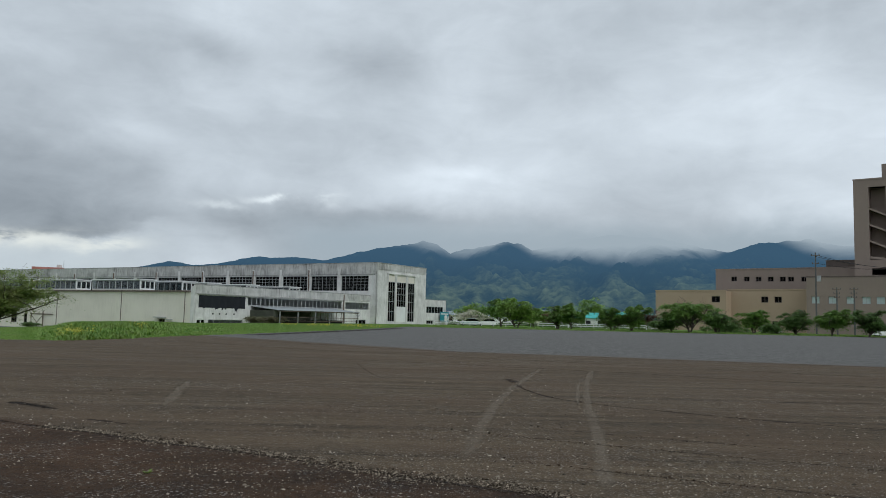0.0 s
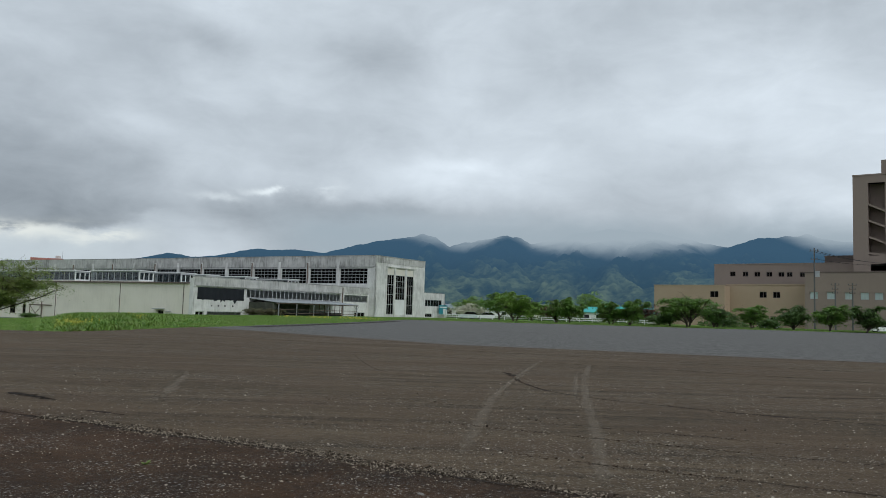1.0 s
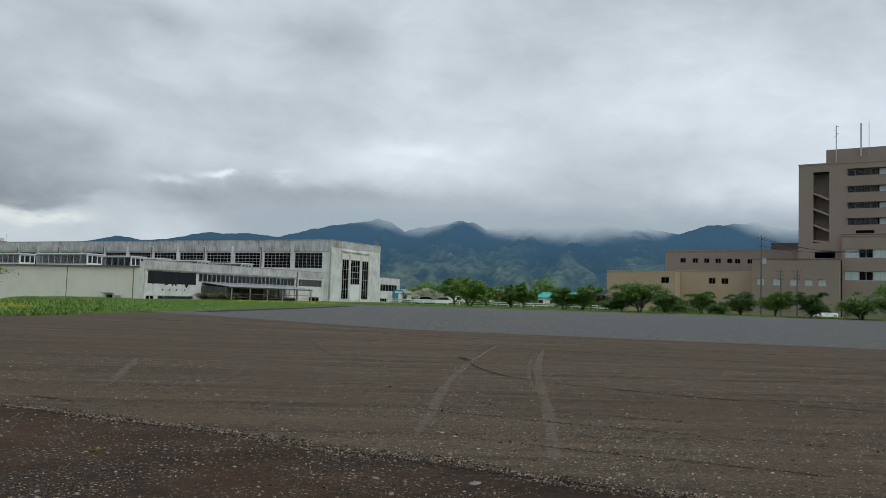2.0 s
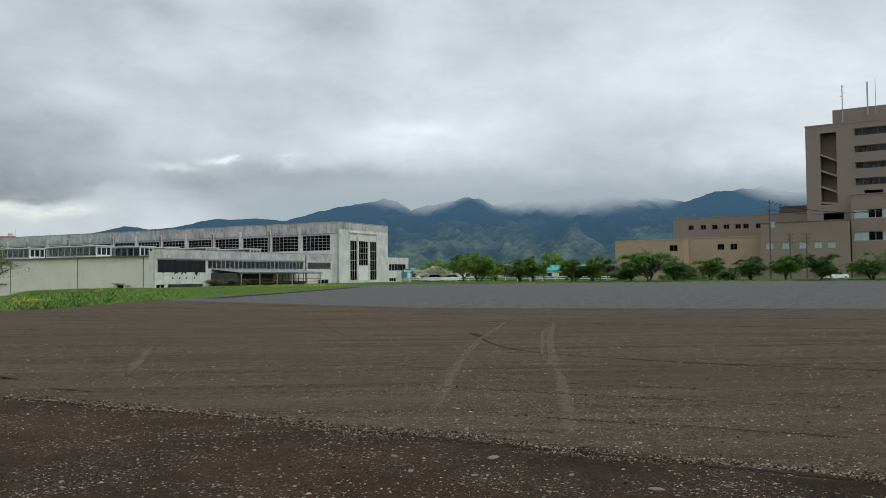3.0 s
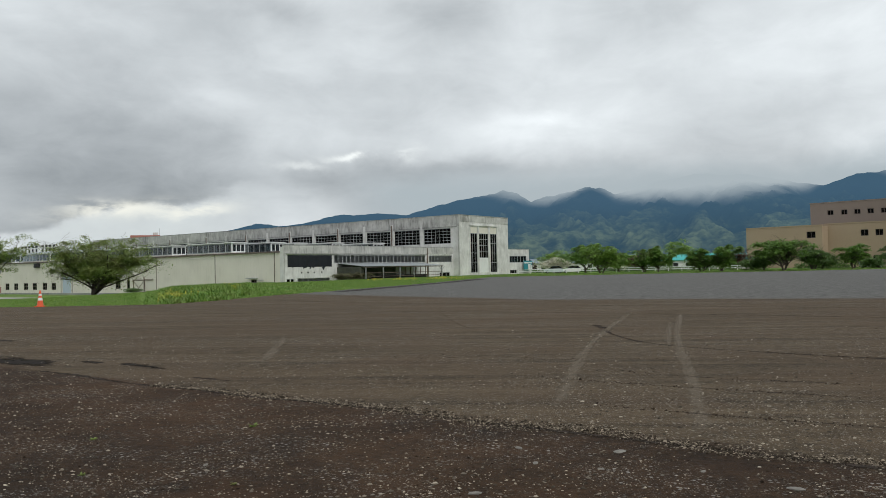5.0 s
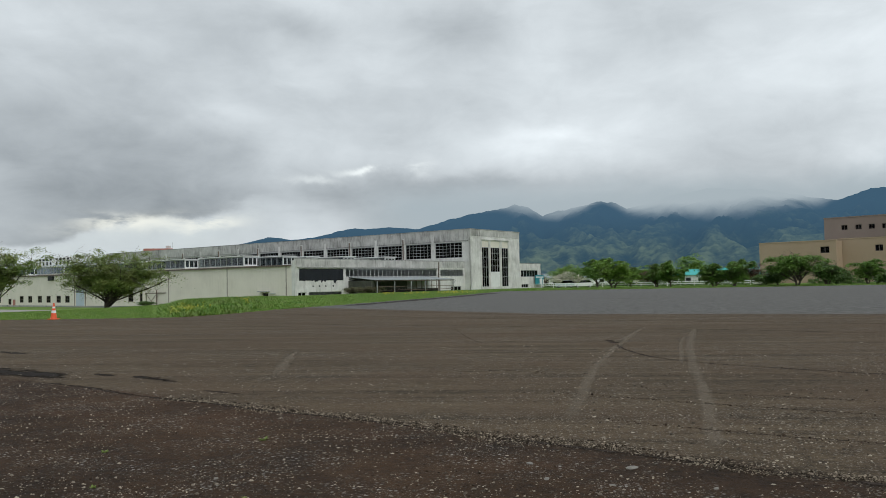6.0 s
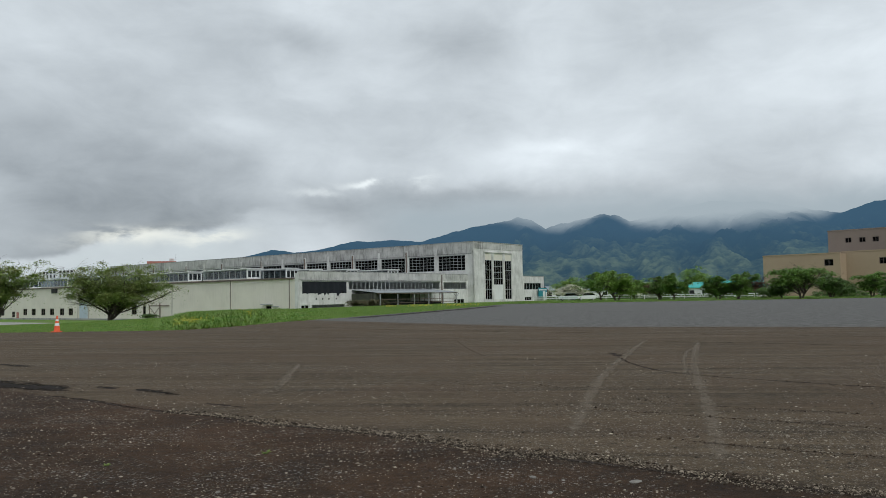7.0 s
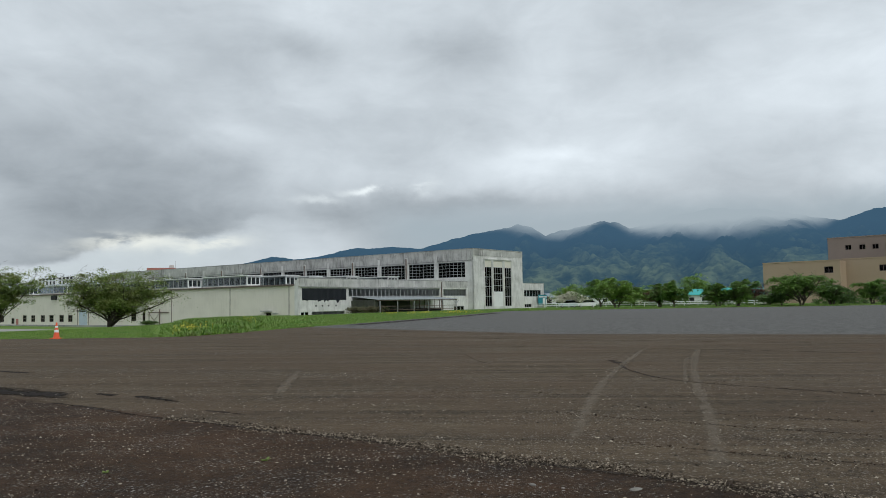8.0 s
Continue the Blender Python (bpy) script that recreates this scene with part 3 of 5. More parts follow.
def main_hall():
    """Long concrete hall with a tall gable end."""
    L, D, H = 139.4, 18.6, 12.3
    hall = thing("factory_hall", works_at(0, 0), "long weathered grey concrete factory hall with rows of steel windows", "building")
    bays = [(-1.6 - 8.1 * (k + 1) + 0.55, -1.6 - 8.1 * k - 0.55) for k in range(17)]
    holes = [(a + L, b + L, 6.6, 9.75) for a, b in bays]
    front = part("front_wall", panel(L, -3.2, H, 0.35, holes), CONCRETE, hall)
    front.location = (-L, 0, 0)
    for k, (a, b) in enumerate(bays):
        window(hall, a, b, 6.6, 9.75, 0.0, 7, 5, bar=0.06, edge=0.08)
    for k in range(17):
        x = -1.6 - 8.1 * (k + 1)
        add_box("pilaster", hall, CONCRETE, (x - 0.32, x + 0.32, -0.12, -0.003, 5.5, H - 1.1))
        if k % 2 == 1:
            add_box("downpipe", hall, RUST, (x - 0.09, x + 0.09, -0.32, -0.125, 5.6, H - 1.3))
    add_box("coping", hall, CONCRETE_DARK, (-L, 0.0, -0.10, 0.40, H + 0.002, H + 0.16))
    for k in range(9):
        add_box("parapet", hall, CONCRETE_MID, (-L + 15.49 * k + 0.02, -L + 15.49 * (k + 1) - 0.02, -0.07, -0.003, 10.12, H))
    # added black panels keep the hall dark behind its windows
    add_box("room_shade_panel", hall, DARK, (-L + 0.4, -0.8, 3.5, 3.7, 0, H - 0.7))
    add_box("room_shade_panel", hall, DARK, (-4.0, -3.8, 3.71, D - 0.4, 0, H - 0.7))
    add_box("string_course", hall, CONCRETE_DARK, (-L, -0.5, -0.09, -0.003, 9.95, 10.1))
    # gable: a tall group of three windows in a shallow frame
    cuts = [(3.95, 6.55), (7.2, 10.7), (11.5, 14.0)]
    gable = part("gable_wall", panel(D, -1.0, H, 0.35, [(a, b, 0.5, 10.1) for a, b in cuts], "y"), CONCRETE, hall)
    gable.scale = (-1, 1, 1)
    for a, b in cuts:
        z0 = 3.6 if a == 7.2 else 0.5
        window(hall, a, b, z0, 8.75, 0.0, 4 if b - a > 3 else 3, 4, "y", -1, bar=0.09, edge=0.08, inset=0.06)
        add_box("white_panel", hall, CREAM, (-0.30, -0.10, a, b, 8.76, 10.1))
    add_box("white_panel", hall, WHITE, (-0.30, -0.08, 7.2, 10.7, 0.5, 3.58))
    for y in (3.72, 6.88, 11.1, 14.24):
        add_box("fin", hall, CONCRETE, (0.003, 0.13, y - 0.20, y + 0.20, 0.0, 10.3))
    add_box("lintel", hall, CONCRETE, (0.003, 0.16, 3.5, 14.5, 10.303, 10.5))
    add_box("coping", hall, CONCRETE_DARK, (-0.35, 0.10, 0.41, D, H + 0.002, H + 0.16))
    add_box("parapet", hall, CONCRETE_MID, (0.003, 0.05, 0.0, D, 11.0, H))
    add_box("back_wall", hall, CONCRETE, (-L, -0.36, D - 0.35, D, -3.2, H))
    add_box("end_wall", hall, CONCRETE, (-L, -L + 0.35, 0.36, D - 0.36, -3.2, H))
    add_box("roof", hall, ROOF, (-L + 0.36, -0.36, 0.36, D - 0.36, H - 0.6, H - 0.3))
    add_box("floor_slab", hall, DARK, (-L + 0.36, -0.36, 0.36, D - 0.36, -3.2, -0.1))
    # lean-to beyond the gable
    side = thing("side_annex", works_at(-8.0, D), "small flat-roofed concrete side annex with a window band", "building")
    w = part("wall", panel(9.0, -1.0, 5.45, 0.3, [(0.5, 7.8, 2.5, 4.0), (0.6, 3.5, 0.1, 0.9)], "y"), CONCRETE, side)
    w.location, w.scale = (8.0, 0.0, 0), (-1, 1, 1)
    window(side, 0.5, 7.8, 2.5, 4.0, 8.0, 6, 1, "y", -1, bar=0.12)
    window(side, 0.6, 3.5, 0.1, 0.9, 8.0, 3, 1, "y", -1, bar=0.12)
    add_box("roof", side, ROOF, (0.0, 7.69, 0.0, 8.69, 5.0, 5.2))
    add_box("back_wall", side, CONCRETE, (0.0, 8.0, 8.7, 9.0, -1, 5.45))
    add_box("coping", side, CONCRETE_DARK, (7.66, 8.04, 0.0, 9.0, 5.452, 5.56))


def wing():
    """Low concrete wing set square to the hall: window band, torn sheeting, and the cream front of the works."""
    D, H = 45.5, 5.62
    w = thing("factory_wing", works_at(-1.6, 0), "low stained concrete factory wing with a long window band", "building")
    holes = [(0.4, 8.0, 2.75, 4.1), (9.2, 34.2, 2.75, 4.1), (34.9, 44.6, 2.2, 4.1), (35.2, 42.6, -0.65, 0.35), (43.2, 44.9, -0.75, 0.35), (1.2, 4.6, -0.3, 0.75)]
    wall = part("wall", panel(D, -2.6, H, 0.3, holes, "y"), CONCRETE, w)
    wall.scale = (-1, -1, 1)
    def band(a, b, z0, z1, cols, rows=1, **more):
        window(w, -b, -a, z0, z1, 0.0, cols, rows, "y", -1, **more)
    band(0.4, 8.0, 2.75, 4.1, 8, bar=0.14, pane=DUSTY)
    band(9.2, 34.2, 2.75, 4.1, 24, bar=0.14, pane=DUSTY)
    band(35.2, 42.6, -0.65, 0.35, 6, bar=0.14, pane=DUSTY)
    band(43.2, 44.9, -0.75, 0.35, 2, bar=0.14, mat=WHITE)
    band(1.2, 4.6, -0.3, 0.75, 3, bar=0.14)
    # dark sheeting hanging in the broken band, its lower edge torn
    rng = random.Random(4)
    bm = bmesh.new()
    steps, last = 40, None
    for i in range(steps + 1):
        y = -34.8 - 9.9 * i / steps
        low = 2.25 + 0.55 * noise.noise(Vector((i * 0.33, 2.2, 0))) - 0.15 * rng.random()
        if i in (8, 9, 20, 21):
            low -= 0.4
        row = [bm.verts.new((0.03 + 0.05 * math.sin(i * 1.1), y, z)) for z in (low, (low + 4.1) / 2, 4.1)]
        row += [bm.verts.new((-0.02 + 0.05 * math.sin(i * 1.1), y, z)) for z in (4.1, (low + 4.1) / 2, low)]
        if last:
            for k in range(6):
                bm.faces.new((last[k], last[(k + 1) % 6], row[(k + 1) % 6], row[k]))
        last = row
    part("torn_sheeting", bm, TARP, w, "dark torn sheeting with a ragged lower edge")
    for y in (37.2, 38.9, 40.3, 41.7):
        add_box("vent_hole", w, DARK, (0.003, 0.05, -y - 0.12, -y + 0.12, 1.15, 1.4))
    for a, b in ((0.0, 8.6), (8.6, 45.5)):
        add_box("coping", w, CONCRETE_DARK, (-0.33, 0.06, -b, -a - 0.02, H + 0.002, H + 0.13 + 0.05 * (a > 1)))
    add_box("parapet", w, CONCRETE_MID, (0.003, 0.06, -8.58, -0.05, 4.42, H))
    add_box("parapet", w, CONCRETE_MID, (0.003, 0.06, -45.4, -8.62, 4.42, H))
    add_box("ledge", w, CONCRETE_DARK, (0.003, 0.22, -45.0, -9.0, 4.25, 4.38))
    add_box("downpipe", w, RUST, (0.003, 0.16, -8.75, -8.55, -0.4, 5.5))
    add_box("roof", w, ROOF, (-70, -0.31, -45.1, -0.05, 4.3, 4.5))
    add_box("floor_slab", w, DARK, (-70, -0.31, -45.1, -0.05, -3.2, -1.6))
    # added black panel stands for the unlit inside of the wing
    add_box("wing_shade_panel", w, DARK, (-12.0, -11.7, -45.1, -0.05, -1.59, 4.29))
    return w


def cream_front():
    """The long cream-clad front of the low works buildings, parallel with the hall."""
    f = thing("cream_works_front", works_at(-2.4, -45.5), "long low cream-clad works building with a dark eave", "building")
    L, top = 118.0, 4.55
    near = [(5.7, 7.2, -0.68, 0.31)]
    tall = [(42.5, 43.6, -1.13, 0.62), (45.7, 47.6, -1.13, 0.60)]
    row_ = [(a, a + 2.05, -1.32, 0.18) for a in (70.35, 74.15, 78.65, 82.65, 87.25, 91.4)] + [(97.5, 99.2, -1.8, -0.45), (103, 105, -1.4, 0.1), (108, 110, -1.4, 0.1)]
    doors = [(64.2, 67.8, -2.9, 1.36), (95.4, 96.9, -2.9, -0.6)]
    wall = part("wall", panel(L, -3.6, top, 0.3, near + tall + row_ + doors), CREAM, f)
    wall.scale = (-1, 1, 1)
    for a, b, c, d in near + tall + row_:
        window(f, -b, -a, c, d, 0.0, 2 if b - a > 1.3 else 1, 2, bar=0.07, edge=0.12, mat=BROWN)
    add_box("sun_hood", f, SASH, (-7.8, -5.4, -0.6, -0.003, 0.48, 0.62))
    add_box("shelf", f, SASH, (-5.3, -3.9, -0.3, -0.003, 0.15, 0.25))
    for s in (1.33, 16.45, 33.75, 63.7, 68.2):
        add_box("joint_cover", f, BROWN, (-s - 0.065, -s + 0.065, -0.05, -0.003, -3.2, top))
    add_box("corner_post", f, CONCRETE, (-0.002, 0.8, -0.05, 0.3, -2.6, top + 0.9))
    add_box("eave", f, BROWN, (-L, -0.2, -0.35, 0.4, top + 0.002, top + 0.24))
    add_box("plinth", f, CONCRETE_DARK, (-L, -0.2, -0.08, -0.003, -3.4, -1.95))
    door = part("door", boxes((-40.9, -37.65, -0.13, -0.085, -2.3, 0.3)), CREAM, f, "cream sliding gate door with bracing")
    part("door_frame", boxes((-41.1, -40.9, -0.17, -0.085, -2.35, 0.5), (-37.65, -37.45, -0.17, -0.085, -2.35, 1.1), (-41.3, -34.6, -0.2, -0.085, 0.42, 0.6)), RUST, door)
    bm = bmesh.new()
    for a, b in (((-40.8, -2.2), (-37.7, 0.2)), ((-40.8, 0.2), (-37.7, -2.2))):
        tube(bm, [Vector((a[0], -0.17, a[1])), Vector((b[0], -0.17, b[1]))], [0.06, 0.06], 4)
    part("brace", bm, RUST, door)
    part("door", boxes((-67.7, -64.3, 0.05, 0.12, -2.9, 1.30)), PALE_BLUE, f, "pale blue steel door")
    part("door", boxes((-96.8, -95.5, 0.05, 0.12, -2.9, -0.65)), RED_ROOF, f, "rust red door")
    add_box("vent_box", f, DARK, (-79.2, -77.2, -0.4, -0.003, 3.5, 4.45))
    add_box("roof", f, ROOF, (-L, -0.8, 0.31, 0.9, top - 0.4, top - 0.1))
    add_box("end_wall", f, CREAM, (-L, -L + 0.3, 0.31, 30, -3.6, top))
    return f


def monitor(x, y, length, label):
    """A glazed roof monitor: dark window band along its side, white-framed end."""
    t = thing("roof_monitor", works_at(x, y, 4.5), label, "rooflight", "roof monitors")
    W_, H_ = 2.9, 2.05
    add_box("roof", t, WHITE, (-length, 0.25, -0.2, W_ + 0.2, H_, H_ + 0.16))
    add_box("sill_wall", t, CREAM, (-length, 0.0, 0.0, W_, 0.0, 0.45))
    k = max(3, int(length / 1.5))
    window(t, -length, -0.1, 0.46, H_ - 0.01, 0.0, k, 1, "x", 1, bar=0.16, edge=0.14, mat=SASH, inset=0.0, pane=GLASS_CLEAR)
    window(t, 0.0, W_, 0.46, H_ - 0.01, 0.0, 3, 1, "y", -1, bar=0.16, edge=0.22, mat=WHITE, inset=0.0, pane=GLASS_CLEAR)
    window(t, -length, -0.1, 0.46, H_ - 0.01, W_, k, 1, "x", -1, bar=0.16, edge=0.14, mat=SASH, inset=0.0, pane=GLASS_CLEAR)
    return t


main_hall()
wing()
cream_front()
MON = "white-framed glazed roof monitor with dark panes on the works roof"
for x_, y_, long_ in ((-32.0, -44.9, 12.0), (-15.4, -44.7, 12.5), (-12.7, -38.4, 9.0), (-13.1, -32.6, 9.0), (-9.6, -26.6, 9.0), (-7.6, -17.5, 9.0), (-46.0, -44.9, 11.0), (-62.5, -44.9, 13.0), (-76.5, -44.9, 12.0), (-94, -44.9, 14.0)):
    monitor(x_, y_, long_, MON)


def canopy():
    """Open lean-to along the wing: tin roof on steel posts."""
    c = thing("lean_to_canopy", works_at(-1.6, 0), "open lean-to canopy with a low tin roof on rusty posts", "canopy")
    bm = bmesh.new()
    n_ = 44
    for i in range(n_):
        y0, y1 = -33.5 + 21.8 * i / n_, -33.5 + 21.8 * (i + 1) / n_
        ym = (y0 + y1) / 2
        for a, b, za, zb in ((y0, ym, 0, 0.05), (ym, y1, 0.05, 0)):
            top = [bm.verts.new(v) for v in ((0.05, a, 2.72 + za), (0.05, b, 2.72 + zb), (6.3, b, 2.12 + zb), (6.3, a, 2.12 + za))]
            low = [bm.verts.new(v.co - Vector((0, 0, 0.05))) for v in top]
            bm.faces.new(top), bm.faces.new(low[::-1])
            for q in range(4):
                bm.faces.new((top[q], low[q], low[(q + 1) % 4], top[(q + 1) % 4]))
    part("roof", bm, TIN, c)
    add_box("beam", c, RUST, (6.0, 6.15, -33.5, -11.7, 1.9, 2.05))
    for y in (-33.0, -28.6, -24.2, -20.2, -16.0, -12.0):
        add_box("post", c, STEEL, (6.0, 6.14, y - 0.07, y + 0.07, -1.6, 1.9))
        add_box("rafter", c, RUST, (0.1, 6.0, y - 0.05, y + 0.05, 1.96, 2.06))
    for z in (0.35, 0.95):
        add_box("rail", c, RUST, (6.145, 6.2, -33.0, -12.0, z, z + 0.08))
    for k in range(14):
        y = -31.6 + 1.5 * k
        add_box("stud", c, RUST, (2.2, 2.3, y - 0.05, y + 0.05, -1.6, 2.3))
    # dark sheets added to stand in for the shade under the canopy
    add_box("canopy_shade_sheet", c, DARK, (2.31, 2.4, -32.2, -11.9, -1.6, 0.55))
    add_box("canopy_shade_sheet", c, BOARDING, (2.31, 2.4, -32.2, -21.0, 0.56, 2.25))
    for side in (-1, 1):
        bm = bmesh.new()
        tube(bm, [Vector((6.07, -12.0, 1.2)), Vector((6.07, -12.0 + side * 0.8, 1.9))], [0.05, 0.05], 5)
        part("bracket", bm, STEEL, c)
    s = thing("store_shed", works_at(-1.6, -33.6), "dark mossy boarded store shed under the canopy", "shed")
    add_box("body", s, BOARDING, (0.06, 5.4, 0.0, 0.9, -2.0, 2.05))
    for i in range(12):
        add_box("board", s, BOARDING, (0.1 + i * 0.44, 0.5 + i * 0.44, -0.05, -0.003, -1.6, 1.95))


canopy()


def far_works():
    """Blue-grey roofed block behind the cream front, with a row of white roof units."""
    b = thing("roofed_works_block", works_at(-86, -43.5), "works block with a blue-grey pitched roof behind the cream front", "building")
    bm = bmesh.new()
    prof = [(-40, 0.0, 4.6), (-40, 8.0, 7.6), (-40, 16.0, 4.6)]
    a = [bm.verts.new(v) for v in prof] + [bm.verts.new((-40, 16, -3)), bm.verts.new((-40, 0, -3))]
    c = [bm.verts.new((14, v.co.y, v.co.z)) for v in a]
    for i in range(5):
        bm.faces.new((a[i], a[(i + 1) % 5], c[(i + 1) % 5], c[i]))
    bm.faces.new(a), bm.faces.new(c[::-1])
    part("body", bm, SLATE, b)
    for i in range(9):
        u = thing("roof_unit", works_at(-92.5 - i * 1.8 - (1.2 if i > 3 else 0), -36.2, 7.75), "white rooftop air handling unit with dark grilles", "roof unit", "row of roof units")
        add_box("casing", u, WHITE, (0, 1.35, 0, 1.3, -0.6, 1.5))
        add_box("grille", u, DARK, (0.15, 1.2, -0.03, -0.003, 0.9, 1.35))
        add_box("grille", u, DARK, (0.35, 1.0, -0.03, -0.003, -0.2, 0.55))
    r = thing("red_roofed_building", pose(*polar(26.8, 300), 0, 0, 0, 25), "distant building with a faded red roof", "building")
    add_box("wall", r, CREAM, (-4, 5, -4, 4, -2, 14.7))
    add_box("roof", r, RED_ROOF, (-4.4, 5.4, -4.4, 4.4, 14.702, 15.5))
    add_box("roof_tank", r, CONCRETE, (3.0, 4.6, -1, 1, 15.502, 16.6))
    add_box("mast", r, STEEL, (5.1, 5.2, -0.05, 0.05, 15.502, 18.2))


far_works()

# road in front of the works, following the fall of the ground
bm = bmesh.new()
last = None
for i in range(60):
    x = -125 + i * 2.0
    row = []
    for y in (-70.0, -66.0, -60.0):
        v = works_at(x, y).translation
        row.append(bm.verts.new((v.x, v.y, gz(v.x, v.y) + 0.06)))
    if last:
        for k in range(2):
            bm.faces.new((last[k], last[k + 1], row[k + 1], row[k]))
    last = row
road = new("road", mesh_of("road", bm, ROAD))
tagged(road, "pale narrow concrete road in front of the cream works", "road", kind="structure")


# ---- the hospital: x runs along its fronts, y away; the origin lies under the eye ----
HOSP = pose(0, 0, 0, 0, 0, -37)


def block(name, label, x0, x1, y, depth, top, wall, holes=(), panes=None, cols=2, coping=None, hosp_kind=""):
    """A flat-roofed block; its front stands at y, with real window openings."""
    b = thing(name, HOSP @ pose(x0, y, 0), label, "building")
    w = part("front_wall", panel(x1 - x0, 0, top, 0.35, [(a - x0, c - x0, d, e) for a, c, d, e in holes]), wall, b)
    split = []
    for a, c, d, e in holes:
        k = max(1, round((c - a) / 2.6)) if c - a > 6 else 1
        split += [(a + (c - a) * i / k, a + (c - a) * (i + 1) / k, d, e, i) for i in range(k)]
    for a, c, d, e, i in split:
        window(b, a - x0, c - x0, d, e, 0.0, cols, 1, bar=0.10, edge=0.10, mat=BROWN if panes is None else SASH, pane=(panes or GLASS) if i % 3 != 1 else GLASS, inset=0.2)
    add_box("side_wall", b, wall, (0, 0.35, 0.351, depth, 0, top))
    add_box("side_wall", b, wall, (x1 - x0 - 0.35, x1 - x0, 0.351, depth, 0, top))
    add_box("back_wall", b, wall, (0.351, x1 - x0 - 0.351, depth - 0.35, depth, 0, top))
    add_box("roof", b, ROOF, (0.351, x1 - x0 - 0.351, 0.351, depth - 0.351, top - 0.7, top - 0.4))
    # added black panel gives the windows an unlit room behind
    add_box("block_shade_panel", b, DARK, (0.5, x1 - x0 - 0.5, 4.0, 4.2, 0.2, top - 0.8))
    add_box("coping", b, coping or wall, (-0.08, x1 - x0 + 0.08, -0.08, 0.45, top + 0.002, top + 0.22))
    return b


def sx(az, y):
    """Place along a front at distance y that is seen at the bearing az."""
    return y * math.tan(radians(-az - 37))


def hz(el, az, y):
    return EYE + y / math.cos(radians(-az - 37)) * math.tan(radians(el))


# low tan block
block("hospital_low_block", "low tan rendered hospital block with one small window", sx(-15.05, 186), sx(-19.7, 186), 186, 14, 9.35, TAN,
      [(sx(-18.75, 186), sx(-19.3, 186), hz(1.55, -19, 186), hz(1.98, -19, 186))])
block("hospital_link_block", "tan rendered hospital block with a pair of windows", sx(-19.7, 190) + 0.4, sx(-24.8, 190), 190, 6, hz(2.42, -22, 190), TAN,
      [(sx(a, 190), sx(a - 0.45, 190), hz(1.58, a, 190), hz(1.99, a, 190)) for a in (-21.92, -22.75)] +
      [(sx(a, 190), sx(a - 0.35, 190), hz(-0.25, a, 190), hz(0.35, a, 190)) for a in (-21.7, -22.6, -23.4)])
block("hospital_middle_block", "three-storey mauve-brown hospital block with a row of small windows", sx(-19.04, 197), sx(-28.2, 197), 197, 16, hz(3.78, -19.5, 197), MAUVE,
      [(sx(a, 197), sx(a - 0.36, 197), hz(3.0, a, 197), hz(3.32, a, 197)) for a in (-20.04, -20.85, -21.6, -22.35, -23.1, -23.6, -24.4, -25.9, -26.6, -27.3)])
fb_w = [(sx(a, 183), sx(a - 0.48, 183), hz(1.56, a, 183), hz(2.03, a, 183)) for a in (-25.0, -26.0, -27.05, -27.95, -28.75)]
block("hospital_front_block", "mauve-brown hospital front block with a dark coping", sx(-24.7, 183), sx(-30.0, 183), 183, 13, hz(3.3, -27, 183), MAUVE, fb_w, BLIND, coping=BROWN)
roof_room = block("hospital_roof_room", "small dark brown plant room on the hospital roof", sx(-25.9, 202), sx(-28.1, 202), 202, 8, hz(4.35, -27, 202), BROWN)
# podium with two glazed bands
pod = [(sx(-30.3, 185), sx(-41, 185), hz(a, -32, 185), hz(b, -32, 185)) for a, b in ((3.44, 4.02), (2.0, 2.58))]
block("hospital_podium", "mauve-brown hospital podium with two long glazed bands", sx(-30.15, 185), sx(-42, 185), 185, 20, hz(4.85, -32, 185), MAUVE, pod, BLIND)
# tower with an open escape stair and window bands
TY = 191
top = hz(9.49, -27.6, TY)
bands = [(sx(-30.48, TY), sx(-41, TY), hz(b, -30.5, TY), hz(a, -30.5, TY)) for a, b in ((9.17, 8.73), (8.06, 7.66), (7.01, 6.62), (5.99, 5.56))]
niche = (sx(-28.44, TY), sx(-29.4, TY), hz(4.40, -29, TY), hz(9.05, -29, TY))
small_band = (sx(-30.95, TY), sx(-32.0, TY), hz(5.02, -31, TY), hz(5.22, -31, TY))
low_gap = (sx(-28.55, TY), sx(-29.75, TY), hz(3.42, -29, TY), hz(3.85, -29, TY))
tower = thing("hospital_tower", HOSP @ pose(sx(-27.57, TY), TY, 0), "tall mauve-brown hospital tower with an open escape stair", "building")
x0, x1 = sx(-27.57, TY), sx(-42, TY)
part("front_wall", panel(x1 - x0, 0, top, 0.4, [(a - x0, b - x0, c, d) for a, b, c, d in (*bands, niche, small_band, low_gap)]), MAUVE, tower)
for a, b, c, d in bands:
    count = 12
    step = (b - a) / count
    for i in range(count):
        window(tower, a - x0 + i * step + 0.12, a - x0 + (i + 1) * step - 0.12, c, d, 0.0, 2, 1, bar=0.12, edge=0.1, mat=BROWN, inset=0.5, pane=BLIND if i in (2, 3, 8) else GLASS_CLEAR)
    add_box("hood", tower, MAUVE, (a - x0 - 0.2, b - x0, -0.35, -0.003, d + 0.02, d + 0.16))
# added black panel paints the shade behind the tower's window bands
add_box("band_shade_panel", tower, DARK, (a - x0, x1 - x0 - 0.41, 1.6, 1.8, 10, top - 1))
add_box("stair_back", tower, MAUVE, (niche[0] - x0 - 0.2, niche[1] - x0 + 0.2, 3.2, 3.4, niche[2] - 0.2, niche[3] + 0.2))
